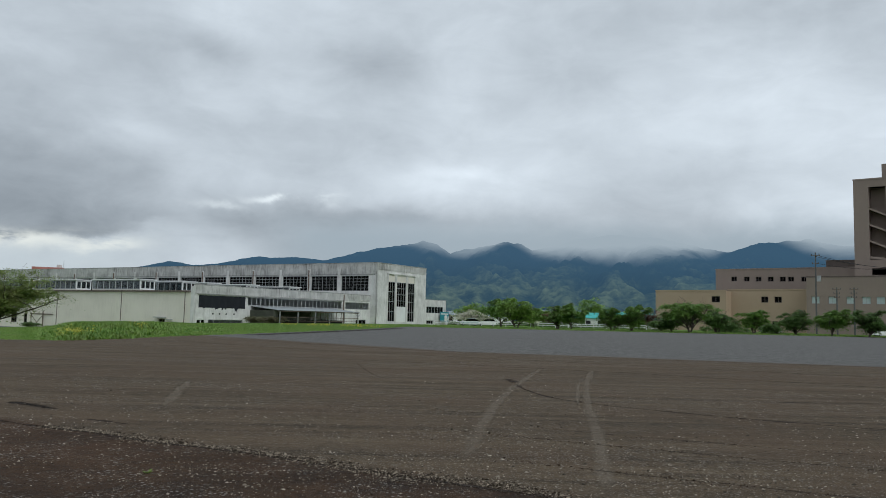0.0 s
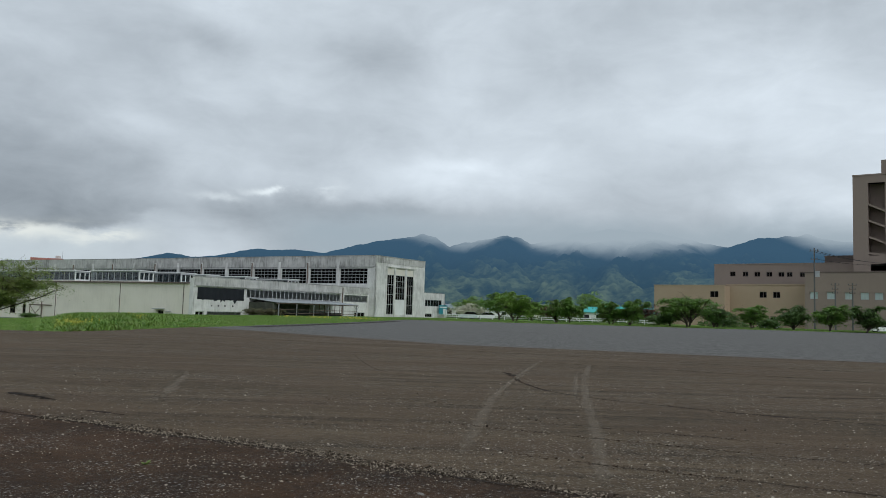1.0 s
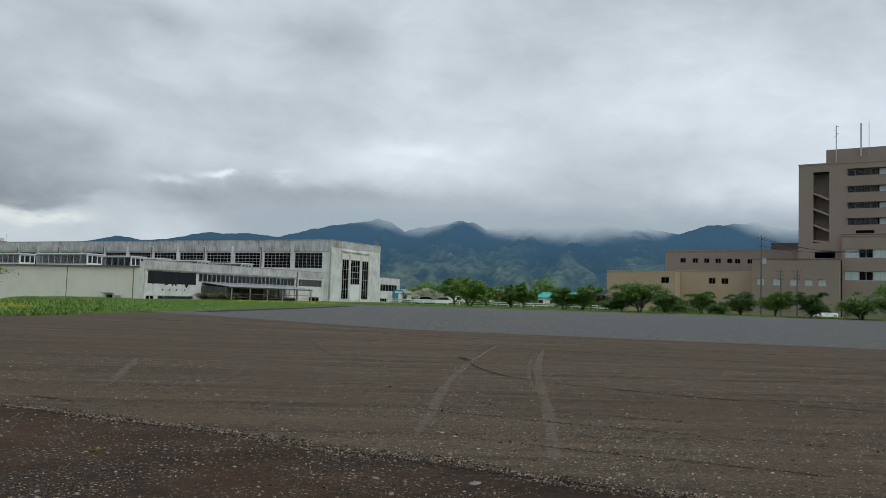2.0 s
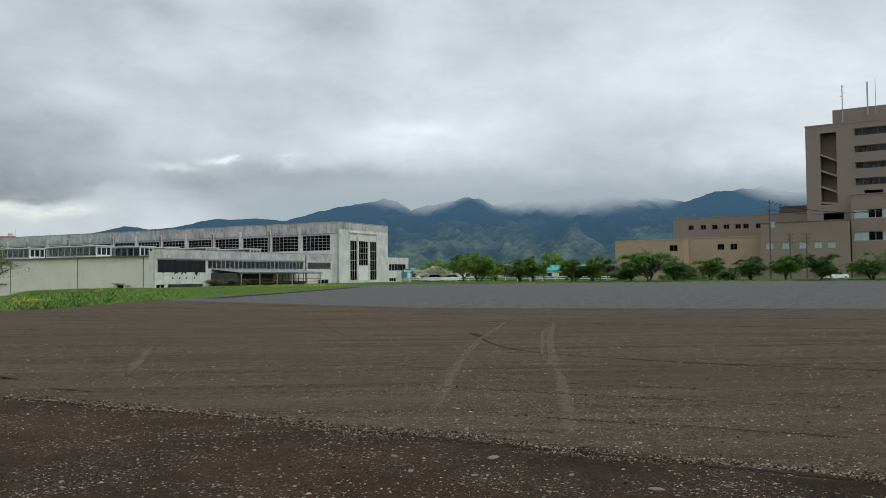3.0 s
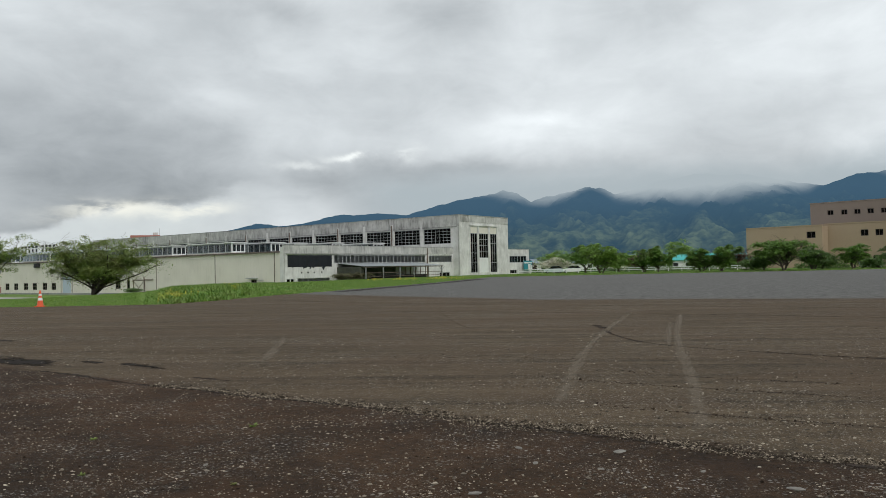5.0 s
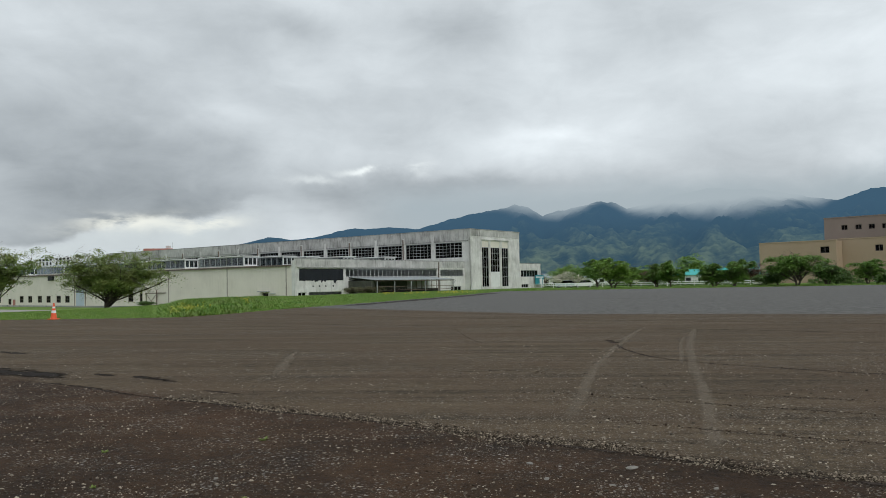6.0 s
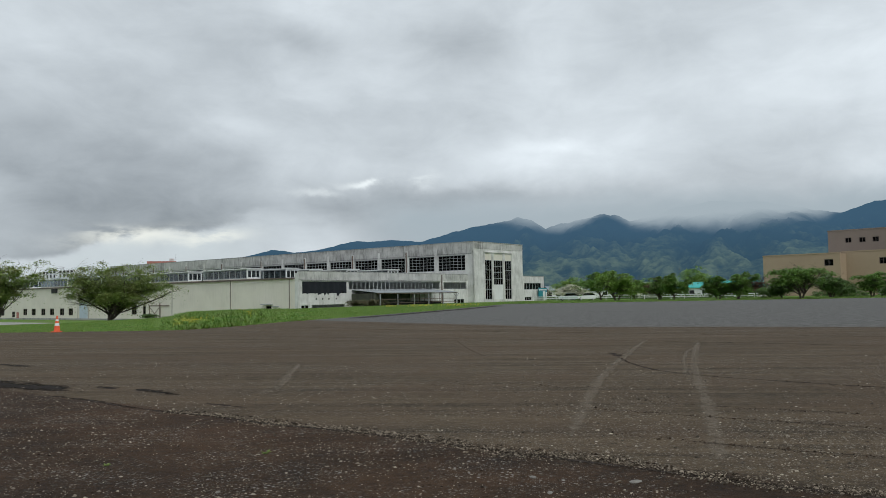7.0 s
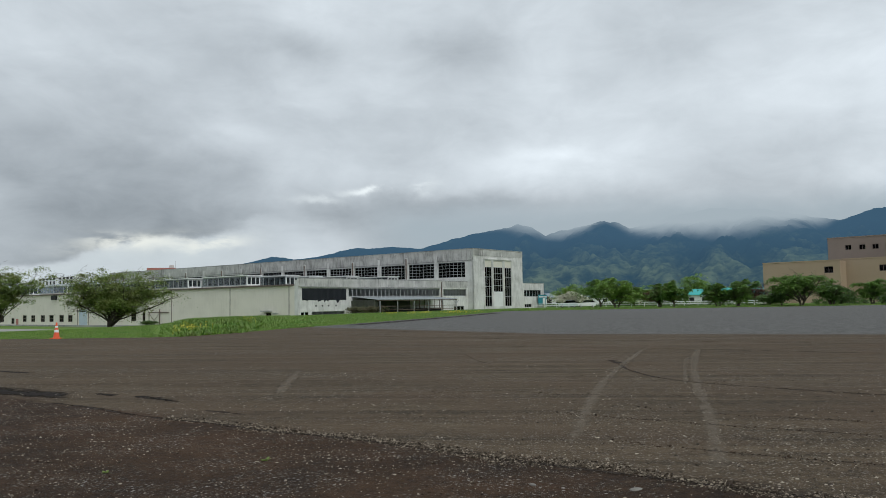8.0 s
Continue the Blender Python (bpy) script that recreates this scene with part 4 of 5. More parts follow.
add_box("stair_cheek", tower, MAUVE, (niche[0] - x0 - 0.25, niche[0] - x0, 0.41, 3.19, niche[2] - 0.2, niche[3] + 0.2))
add_box("stair_cheek", tower, MAUVE, (niche[1] - x0, niche[1] - x0 + 0.25, 0.41, 3.19, niche[2] - 0.2, niche[3] + 0.2))
for k, (ea, eb) in enumerate(((7.75, 7.30), (6.72, 6.30), (5.68, 5.25), (4.62, 4.5))):
    za, zb = hz(ea, -28.5, TY), hz(eb, -29.4, TY)
    bm = bmesh.new()
    a, b = niche[0] - x0 + 0.02, niche[1] - x0 - 0.02
    v = [bm.verts.new(q) for q in ((a, 0.1, za), (b, 0.1, zb), (b, 3.1, zb), (a, 3.1, za))]
    w = [bm.verts.new(q.co - Vector((0, 0, 0.45))) for q in v]
    bm.faces.new(v), bm.faces.new(w[::-1])
    for q in range(4):
        bm.faces.new((v[q], w[q], w[(q + 1) % 4], v[(q + 1) % 4]))
    part("stair_flight", bm, MAUVE, tower)
add_box("side_wall", tower, MAUVE, (0, 0.4, 0.401, 22, 0, top))
add_box("side_wall", tower, MAUVE, (x1 - x0 - 0.4, x1 - x0, 0.401, 22, 0, top))
add_box("back_wall", tower, MAUVE, (0.401, x1 - x0 - 0.401, 21.6, 22, 0, top))
add_box("roof", tower, ROOF, (0.401, x1 - x0 - 0.401, 0.401, 21.6, top - 0.8, top - 0.4))
add_box("coping", tower, MAUVE, (-0.08, x1 - x0 + 0.08, -0.08, 0.5, top + 0.002, top + 0.3))
add_box("ledge", tower, BROWN, (sx(-30.1, TY) - x0, x1 - x0, -0.5, -0.003, hz(4.9, -32, TY), hz(4.98, -32, TY)))
add_box("penthouse", tower, MAUVE, (sx(-29.17, TY) - x0, sx(-33.45, TY) - x0, 1.2, 12, top - 0.39, hz(10.56, -31, TY)))
add_box("penthouse", tower, MAUVE, (sx(-33.9, TY) - x0, x1 - x0 - 0.6, 1.2, 12, top - 0.39, hz(10.6, -35, TY)))
for az_, e0, e1, r, lab in ((-29.78, 9.78, 12.06, 0.09, "antenna mast with short crossbars"), (-31.23, 10.5, 12.1, 0.14, "thick antenna pole"), (-31.69, 10.5, 12.2, 0.05, "thin whip antenna"), (-33.45, 10.4, 11.6, 0.20, "thick twin antenna pole")):
    ant = thing("roof_antenna", HOSP @ pose(sx(az_, TY), TY + 0.9, 0), lab + " on the tower roof", "antenna", "roof antennas")
    z0 = top + 0.2 if e0 < 10 else hz(10.3, az_, TY)
    add_box("pole", ant, STEEL, (-r, r, -r, r, z0 - 1.0, hz(e1, az_, TY)))
    if r == 0.09:
        for k in range(4):
            z = hz(e1, az_, TY) - 0.3 - 0.75 * k
            add_box("crossbar", ant, STEEL, (-0.45 if k % 2 else r + 0.01, -r - 0.01 if k % 2 else 0.5, -0.05, 0.05, z - 0.05, z + 0.05))
    if r == 0.20:
        add_box("aerial", ant, STEEL, (-0.85, -0.5, -0.12, 0.12, hz(10.8, az_, TY), hz(11.3, az_, TY)))
        add_box("bracket", ant, STEEL, (-0.5, -0.21, -0.05, 0.05, hz(11.0, az_, TY), hz(11.0, az_, TY) + 0.12))


# ---- trees ----
def build_tree(name, m, height, spread, seed, leaves, label, leaf=0.22, trunk=0.16, crown_low=0.22, count=3200, stems=1, flat_top=0.75, group="", lean=0.0, puff=1.0, shoots=1, pads=70):
    """A tree: tapered trunk, forking limbs and twigs, and a crown of single leaves set along the twigs."""
    rng = random.Random(seed)
    t = thing(name, m, label, "tree", group)
    bm = bmesh.new()
    tips = []

    def grow(start, way, length, radius, depth):
        path, radii, p, d = [start], [radius], start, way.normalized()
        steps = 4 if depth < 3 else 3
        for i in range(steps):
            d = (d + Vector((rng.uniform(-1, 1), rng.uniform(-1, 1), rng.uniform(-0.5, 0.6))) * (0.16 + 0.05 * depth)).normalized()
            p = p + d * length / steps
            path.append(p)
            radii.append(max(0.006, radius * (1 - 0.5 * (i + 1) / steps)))
        tube(bm, path, radii, 7 if depth == 0 else 5 if depth < 3 else 3)
        if depth >= 1:
            tips.extend((q, depth) for q in path[2 if depth == 1 else 1:])
        if depth == 0:
            for k in range(shoots):
                turn = rng.uniform(0, 2 * math.pi)
                grow(path[rng.randint(1, 2)], Vector((math.cos(turn), math.sin(turn), rng.uniform(0.05, 0.45))), length * rng.uniform(0.8, 1.5), radius * 0.3, 2)
        if depth < 4:
            for k in range((3, 4, 4, 2)[depth] if depth else rng.choice((6, 7))):
                j = rng.randint(1, steps) if depth else rng.randint(2, steps)
                turn = rng.uniform(0, 2 * math.pi)
                out = Vector((math.cos(turn), math.sin(turn), rng.uniform(0.35, 1.9) if depth == 0 else rng.uniform(-0.15, 0.6)))
                grow(path[j], (d * (0.3 if depth == 0 else 0.6) + out).normalized(), length * (rng.uniform(1.5, 2.2) if depth == 0 else rng.uniform(0.42, 0.66)), radii[j] * 0.66, depth + 1)

    for s in range(stems):
        a = rng.uniform(0, 6.28)
        grow(Vector((0.15 * math.cos(a) * (stems > 1), 0.15 * math.sin(a) * (stems > 1), -0.15)), Vector((0.4 * math.cos(a) * (stems > 1) + lean, 0.4 * math.sin(a) * (stems > 1), 1)), height * 0.24, trunk, 0)
    hi = max(q.z for q, _ in tips)
    wide = sorted(math.hypot(q.x, q.y) for q, _ in tips)[int(len(tips) * 0.95)]
    sxy, sz = spread / 2 / wide, height / hi * 0.97
    bmesh.ops.scale(bm, vec=(sxy, sxy, sz), verts=bm.verts)
    for v in bm.verts:
        if v.co.z < height * 0.12:
            k = max(0.0, v.co.z / (height * 0.12))
            v.co.x *= (1 / sxy) * (1 - k) + k
            v.co.y *= (1 / sxy) * (1 - k) + k
    part("trunk", bm, BARK, t)
    verts, faces = [], []
    picks = [Vector((q.x * sxy, q.y * sxy, q.z * sz)) for q, dp in tips if q.z * sz > height * crown_low and (dp > 1 or q.z * sz > height * 0.5)]
    picks = [q for q in picks if math.hypot(q.x, q.y) < spread / 2 * (0.85 + 0.5 * min(1.0, q.z / height / 0.5))]
    sprays = rng.sample(picks, min(pads, len(picks)))
    wide_r = 0.075 * spread * puff
    for i in range(count):
        q = sprays[i % len(sprays)]
        k = 0.55 + 0.9 * ((i % len(sprays)) * 0.618 % 1.0)
        u, v = rng.gauss(0, wide_r * k), rng.gauss(0, wide_r * k)
        c = q + Vector((u, v, rng.gauss(0, wide_r * 0.20) - 0.35 * (u * u + v * v) / (wide_r * 2 + 0.01) + wide_r * 0.2))
        if c.z < height * crown_low * 0.8:
            continue
        a = Vector((rng.uniform(-1, 1), rng.uniform(-1, 1), rng.uniform(-0.45, 0.3))).normalized()
        b = a.cross(Vector((rng.uniform(-0.45, 0.45), rng.uniform(-0.45, 0.45), 1))).normalized()
        l, w = leaf * rng.uniform(0.6, 1.3), leaf * rng.uniform(0.3, 0.5)
        k = len(verts)
        verts += [c, c + a * l * 0.5 + b * w, c + a * l - Vector((0, 0, l * 0.15)), c + a * l * 0.5 - b * w]
        faces.append((k, k + 1, k + 2, k + 3))
    ob = new("crown", raw("crown", verts, faces, leaves))
    ob.parent = t
    return t


def plant(az, d, name, height, spread, seed, leaves, label, **more):
    x, y = polar(az, d)
    return build_tree(name, pose(x, y, gz(x, y), 0, 0, seed * 37 % 360), height, spread, seed, leaves, label, **more)


plant(30.1, 78, "cherry_tree", 5.9, 9.4, 5, LEAF_NEAR, "spreading young cherry tree with dark branches on the grass verge", count=42000, leaf=0.145, trunk=0.13, stems=4, crown_low=0.09, puff=0.60, shoots=0, pads=430)
plant(36.9, 74, "cherry_tree", 6.3, 6.4, 8, LEAF_NEAR, "cherry tree in fresh leaf on the grass verge", count=32000, leaf=0.145, trunk=0.12, stems=4, crown_low=0.09, puff=0.60, shoots=0, pads=330)
FAR = "leafy green cherry tree in the row along the far field edge"
row = [(-5.3, 139, 5.4, 6.6, 11, LEAF_BRIGHT), (-4.2, 152, 6.4, 8.6, 12, LEAF), (-6.6, 158, 5.2, 5.0, 13, LEAF), (-8.3, 140, 4.6, 4.6, 14, LEAF), (-9.2, 137, 4.8, 5.0, 15, LEAF), (-12.1, 135, 4.8, 5.2, 16, LEAF),
       (-13.35, 134, 4.8, 5.4, 17, LEAF), (-16.1, 138, 4.2, 5.0, 18, LEAF_DARK), (-17.3, 133, 6.1, 9.0, 19, LEAF), (-19.1, 143, 4.6, 5.4, 20, LEAF_DARK), (-21.5, 144, 4.4, 5.4, 22, LEAF),
       (-24.1, 144, 4.9, 6.4, 23, LEAF_DARK), (-26.2, 143, 5.0, 6.6, 24, LEAF), (-28.2, 142, 4.7, 6.0, 25, LEAF_DARK), (-31.3, 146, 5.0, 7.5, 26, LEAF), (-33.0, 140, 6.4, 9.0, 27, LEAF), (-36.0, 142, 5.8, 8.5, 28, LEAF)]
for az_, d_, h_, s_, seed_, leaf_ in row:
    plant(az_, d_, "cherry_tree", h_, s_ * 0.88, seed_, leaf_, FAR, count=11000, leaf=0.29, trunk=0.17, stems=1 + seed_ % 3, crown_low=0.12, puff=1.0, pads=75, shoots=0, group="trees along the field edge")


# ---- behind the field: second row of planting, fence, roofs ----
BACK = "trees and shrubs behind the fence"
plant(-10.6, 228, "fresh_green_tree", 8.4, 8.0, 41, LEAF_BRIGHT, "round fresh green tree behind the fence", count=9000, leaf=0.3, crown_low=0.2, puff=1.6)
plant(-2.2, 190, "fresh_green_tree", 5.6, 7.0, 42, LEAF_BRIGHT, "pale green tree behind the blossom tree", count=7000, leaf=0.3, crown_low=0.2, puff=1.6)
plant(-7.2, 186, "fresh_green_tree", 5.0, 6.0, 43, LEAF_BRIGHT, "fresh green tree behind the cherry row", count=7000, leaf=0.3, crown_low=0.15, puff=1.6)
plant(-2.1, 176, "blossom_tree", 3.6, 7.4, 44, BLOSSOM, "low spreading tree covered in creamy white blossom", count=7000, leaf=0.36, crown_low=0.42, puff=1.3)
plant(-7.9, 180, "red_leaved_tree", 3.9, 4.4, 45, LEAF_RED, "reddish brown young tree behind the fence", count=3500, leaf=0.36, crown_low=0.15, puff=1.5)
plant(-14.4, 184, "red_leaved_tree", 4.3, 6.0, 46, LEAF_RED, "reddish brown young tree beside the low block", count=4000, leaf=0.36, crown_low=0.15, puff=1.5)
plant(0.1, 196, "red_leaved_tree", 4.2, 4.8, 47, LEAF_RED, "bare reddish tree beside the side annex", count=2600, leaf=0.34, crown_low=0.12, puff=1.4)
plant(-22.9, 152, "shrub", 2.2, 4.6, 50, LEAF_DARK, "dark green shrub at the hospital yard", count=3000, leaf=0.32, crown_low=0.02, puff=1.8)


def cypress(az_, d, h, seed):
    """Slim conifer: a short stem and a spindle of upright sprays."""
    x, y = polar(az_, d)
    rng = random.Random(seed)
    t = thing("cypress", pose(x, y, gz(x, y)), "slim dark green cypress behind the fence", "tree", "cypresses")
    bm = bmesh.new()
    tube(bm, [Vector((0, 0, -0.1)), Vector((0, 0, h * 0.5)), Vector((0, 0, h * 0.95))], [0.12, 0.07, 0.02], 6)
    part("trunk", bm, BARK, t)
    verts, faces = [], []
    for i in range(2600):
        k = rng.random() ** 0.8
        z = h * (0.06 + 0.94 * k)
        r = (0.14 * h) * (math.sin(math.pi * min(1, k * 0.8 + 0.2)) ** 0.8) * math.sqrt(rng.random()) * rng.uniform(0.8, 1.12)
        a = rng.uniform(0, 6.283)
        c = Vector((r * math.cos(a), r * math.sin(a), z))
        u = Vector((math.cos(a) * 0.4, math.sin(a) * 0.4, 1)).normalized()
        v = u.cross(Vector((rng.uniform(-1, 1), rng.uniform(-1, 1), 0.1))).normalized()
        l = rng.uniform(0.2, 0.45)
        j = len(verts)
        verts += [c, c + u * l * 0.5 + v * 0.09, c + u * l, c + u * l * 0.5 - v * 0.09]
        faces.append((j, j + 1, j + 2, j + 3))
    new("crown", raw("crown", verts, faces, LEAF_DARK)).parent = t


plant(-15.4, 152, "shrub", 2.2, 5.0, 48, LEAF_DARK, "dark green shrub under the cherry trees", count=4000, leaf=0.26, crown_low=0.02, puff=1.4)
plant(-19.6, 152, "shrub", 2.4, 5.0, 49, LEAF_DARK, "dark green shrub under the cherry trees", count=4000, leaf=0.26, crown_low=0.02, puff=1.4)
OLIVE = "low scrubby bush against the works wall"
for az_, d_, seed_ in ((13.4, 128.5, 61), (12.5, 131, 62), (11.8, 133, 63)):
    plant(az_, d_, "bush", 1.3, 3.0, seed_, OLIVE_LEAF, OLIVE, count=2200, leaf=0.2, crown_low=0.02, puff=1.3, trunk=0.05)
plant(27.55, 154, "bush", 1.3, 2.8, 64, LEAF_DARK, "small dark bush beside the sliding door", count=1800, leaf=0.2, crown_low=0.02, puff=1.3, trunk=0.05)
cypress(-10.0, 172, 3.6, 1)
cypress(-14.1, 170, 3.4, 2)
cypress(-12.6, 175, 2.9, 3)


def hedge(az0, az1, d, h, seed, mat, label):
    """A clipped but uneven hedge of single leaves over a dark core of twigs."""
    rng = random.Random(seed)
    (xa, ya), (xb, yb) = polar(az0, d), polar(az1, d)
    length = math.hypot(xb - xa, yb - ya)
    t = thing("hedge", pose(xa, ya, gz(xa, ya), 0, 0, math.degrees(math.atan2(yb - ya, xb - xa))), label, "hedge")
    bm = bmesh.new()
    for i in range(int(length / 0.8)):
        x = i * 0.8 + rng.uniform(0, 0.5)
        tube(bm, [Vector((x, 0, -0.1)), Vector((x + rng.uniform(-0.3, 0.3), rng.uniform(-0.3, 0.3), h * 0.9))], [0.04, 0.01], 4)
    part("stems", bm, BARK, t)
    verts, faces = [], []
    for i in range(int(length * 110)):
        x = rng.uniform(0, length)
        top = h * (0.75 + 0.35 * noise.noise(Vector((x * 0.5, seed, 0))))
        c = Vector((x, rng.gauss(0, 0.45), rng.uniform(0.02, top)))
        u = Vector((rng.uniform(-1, 1), rng.uniform(-1, 1), rng.uniform(-0.4, 1))).normalized()
        v = u.cross(Vector((rng.uniform(-1, 1), rng.uniform(-1, 1), 0.4))).normalized()
        l = rng.uniform(0.2, 0.42)
        j = len(verts)
        verts += [c, c + u * l * 0.5 + v * 0.1, c + u * l, c + u * l * 0.5 - v * 0.1]
        faces.append((j, j + 1, j + 2, j + 3))
    new("foliage", raw("foliage", verts, faces, mat)).parent = t


hedge(-6.9, -14.6, 171, 1.2, 5, LEAF_DARK, "low dark green hedge behind the white rail fence")
hedge(-18.0, -21.3, 160, 1.3, 6, LEAF_DARK, "dark hedge in front of the hospital yard")
hedge(-0.4, -6.8, 186, 0.8, 7, LEAF_DARK, "dark low hedge behind the white rail fence")


def rail_fence():
    """White two-rail fence along the far side of the verge."""
    (xa, ya), (xb, yb) = polar(0.6, 164), polar(-15.0, 158)
    turn = math.degrees(math.atan2(yb - ya, xb - xa))
    length = math.hypot(xb - xa, yb - ya)
    f = thing("rail_fence", pose(xa, ya, 0, 0, 0, turn), "white two-rail fence on the far grass verge", "fence")
    count = int(length / 2.5)
    for i in range(count + 1):
        add_box("post", f, WHITE, (i * 2.5 - 0.06, i * 2.5 + 0.06, -0.06, 0.06, -0.1, 0.95))
    for z in (0.45, 0.82):
        add_box("rail", f, WHITE, (-0.1, length, -0.11, -0.065, z, z + 0.12))


rail_fence()


def gabled(name, az_, d, w, depth, wall_h, roof_h, turn, wall, roof, label, door=False):
    """A small gabled building with overhanging eaves."""
    x, y = polar(az_, d)
    b = thing(name, pose(x, y, gz(x, y), 0, 0, turn), label, "building")
    part("wall", boxes((-w / 2, w / 2, 0, depth, -0.2, wall_h)), wall, b)
    bm = bmesh.new()
    o = 0.5
    prof = [(-o, wall_h - 0.1), (depth / 2, wall_h + roof_h), (depth + o, wall_h - 0.1), (depth + o, wall_h + 0.12), (depth / 2, wall_h + roof_h + 0.25), (-o, wall_h + 0.12)]
    prof[0], prof[2] = (-o, wall_h + 0.004), (depth + o, wall_h + 0.004)
    a = [bm.verts.new((-w / 2 - o, p, q)) for p, q in prof]
    c = [bm.verts.new((w / 2 + o, p, q)) for p, q in prof]
    for i in range(6):
        bm.faces.new((a[i], a[(i + 1) % 6], c[(i + 1) % 6], c[i]))
    for i, j in ((0, 1), (1, 2)):
        for e in (a, c):
            bm.faces.new((e[i], e[j], e[(5, 4, 3)[j]], e[(5, 4, 3)[i]]))
    part("roof", bm, roof, b)
    k = max(2, int(w / 3))
    for i in range(k):
        cx = -w / 2 + (i + 0.5) * w / k
        win = part("window", boxes((cx - 0.7, cx + 0.7, -0.06, -0.003, wall_h * 0.35, wall_h * 0.8)), WHITE, b)
        part("pane", boxes((cx - 0.6, cx + 0.6, -0.08, -0.062, wall_h * 0.39, wall_h * 0.76)), DARK, win)
    return b


gabled("teal_roofed_hall", -10.4, 205, 9.0, 6, 2.3, 1.25, -10, WHITE, TEAL, "low white hall with a bright teal metal roof")
gabled("teal_roofed_hall", -12.3, 205, 6.0, 6, 2.5, 1.3, -10, WHITE, TEAL, "low white hall with a bright teal metal roof")
gabled("teal_roofed_hall", -15.1, 200, 14.0, 6, 2.3, 1.3, -12, CREAM, TEAL, "long low shed with a bright teal metal roof")
gabled("teal_roofed_hall", -8.6, 215, 5.0, 6, 1.7, 1.0, -8, WHITE, TEAL, "small white hall with a bright teal metal roof")
gabled("small_house", -0.9, 205, 4.6, 5, 2.3, 0.9, 5, WHITE, SLATE, "small white house with a grey roof")
gabled("small_house", -4.0, 225, 8.0, 6, 2.4, 1.3, -6, WHITE, SLATE, "white house with a blue-grey roof behind the trees")
gabled("small_house", -6.9, 230, 7.0, 6, 2.7, 1.5, 4, CREAM, TIN, "cream house with a grey tin roof behind the trees")


def car(az_, d, turn, paint, label):
    """A parked car: shaped body with wheel arches, glasshouse, wheels and lamps."""
    x, y = polar(az_, d)
    c = thing("car", pose(x, y, gz(x, y), 0, 0, turn), label, "car", "parked cars")
    def loft(rows, mat, name):
        bm = bmesh.new()
        rings = []
        for xx, half, z0, z1, tuck in rows:
            rings.append([bm.verts.new(v) for v in ((xx, -half, z0), (xx, half, z0), (xx, half, (z0 + z1) / 2), (xx, half - tuck, z1), (xx, -half + tuck, z1), (xx, -half, (z0 + z1) / 2))])
        for a, b in zip(rings, rings[1:]):
            for k in range(6):
                bm.faces.new((a[k], a[(k + 1) % 6], b[(k + 1) % 6], b[k]))
        bm.faces.new(rings[0]), bm.faces.new(rings[-1][::-1])
        return part(name, bm, mat, c)
    loft([(-2.0, 0.6, 0.42, 0.7, 0.1), (-1.85, 0.76, 0.28, 0.88, 0.08), (-0.9, 0.8, 0.24, 0.98, 0.06), (1.5, 0.8, 0.24, 1.0, 0.06), (1.95, 0.74, 0.32, 0.95, 0.1)], paint, "body")
    loft([(-0.95, 0.7, 0.99, 1.02, 0.02), (-0.3, 0.7, 0.99, 1.5, 0.12), (1.3, 0.7, 1.01, 1.52, 0.12), (1.85, 0.68, 1.01, 1.05, 0.02)], GLASS, "glasshouse")
    loft([(-0.35, 0.6, 1.503, 1.54, 0.04), (1.35, 0.6, 1.523, 1.56, 0.04)], paint, "roof")
    for wx in (-1.3, 1.25):
        for wy in (-0.78, 0.62):
            bm = bmesh.new()
            bmesh.ops.create_cone(bm, cap_ends=True, segments=16, radius1=0.31, radius2=0.31, depth=0.18, matrix=pose(wx, wy + 0.08, 0.31, 90))
            wheel = part("wheel", bm, DARK, c)
            bm = bmesh.new()
            side = -1 if wy < 0 else 1
            bmesh.ops.create_cone(bm, cap_ends=True, segments=12, radius1=0.19, radius2=0.17, depth=0.03, matrix=pose(wx, wy + 0.08 + side * 0.105, 0.31, 90))
            part("rim", bm, STEEL, wheel)
    for wy in (-0.5, 0.5):
        add_box("headlight", c, WHITE, (-1.99, -1.9, wy - 0.15, wy + 0.15, 0.62, 0.76))
    return c


car(-29.2, 158, 178, WHITE, "white parked car behind the tree row")
car(-22.5, 168, 185, SASH, "grey parked car in the hospital yard")
car(-1.9, 171, 5, BLIND, "pale green parked car behind the fence")
car(-3.2, 174, 2, WHITE, "white parked car behind the fence")


def utility_pole(az_, d, h, label, arms, group):
    x, y = polar(az_, d)
    p = thing("utility_pole", pose(x, y, 0, 0, 0, az_ - 8), label, "pole", group)
    bm = bmesh.new()
    tube(bm, [Vector((0, 0, -0.2)), Vector((0, 0, h / 2)), Vector((0, 0, h))], [0.17, 0.14, 0.11], 8)
    part("post", bm, POLE, p)
    for z, w, kind in arms:
        add_box("crossarm", p, RUST, (-w, w, -0.2, -0.12, z - 0.05, z + 0.05))
        for s in (-1, 0, 1):
            if kind == "wire" or s:
                part("insulator", boxes((s * w * 0.85 - 0.07, s * w * 0.85 + 0.07, -0.22, -0.10, z + 0.052, z + 0.3)), POLE, p)
    return p


main_pole = utility_pole(-25.28, 168, 15.8, "tall grey concrete utility pole with a crossarm and wires", [(15.2, 0.8, "wire"), (13.6, 0.6, "wire")], "poles at the hospital")
add_box("transformer", main_pole, STEEL, (0.2, 0.9, -0.35, 0.35, 10.2, 11.3))
utility_pole(-26.5, 165, 8.9, "short grey pole with floodlights beside the hospital", [(8.5, 0.75, "lamp"), (7.7, 0.55, "lamp"), (7.0, 0.5, "lamp")], "poles at the hospital")
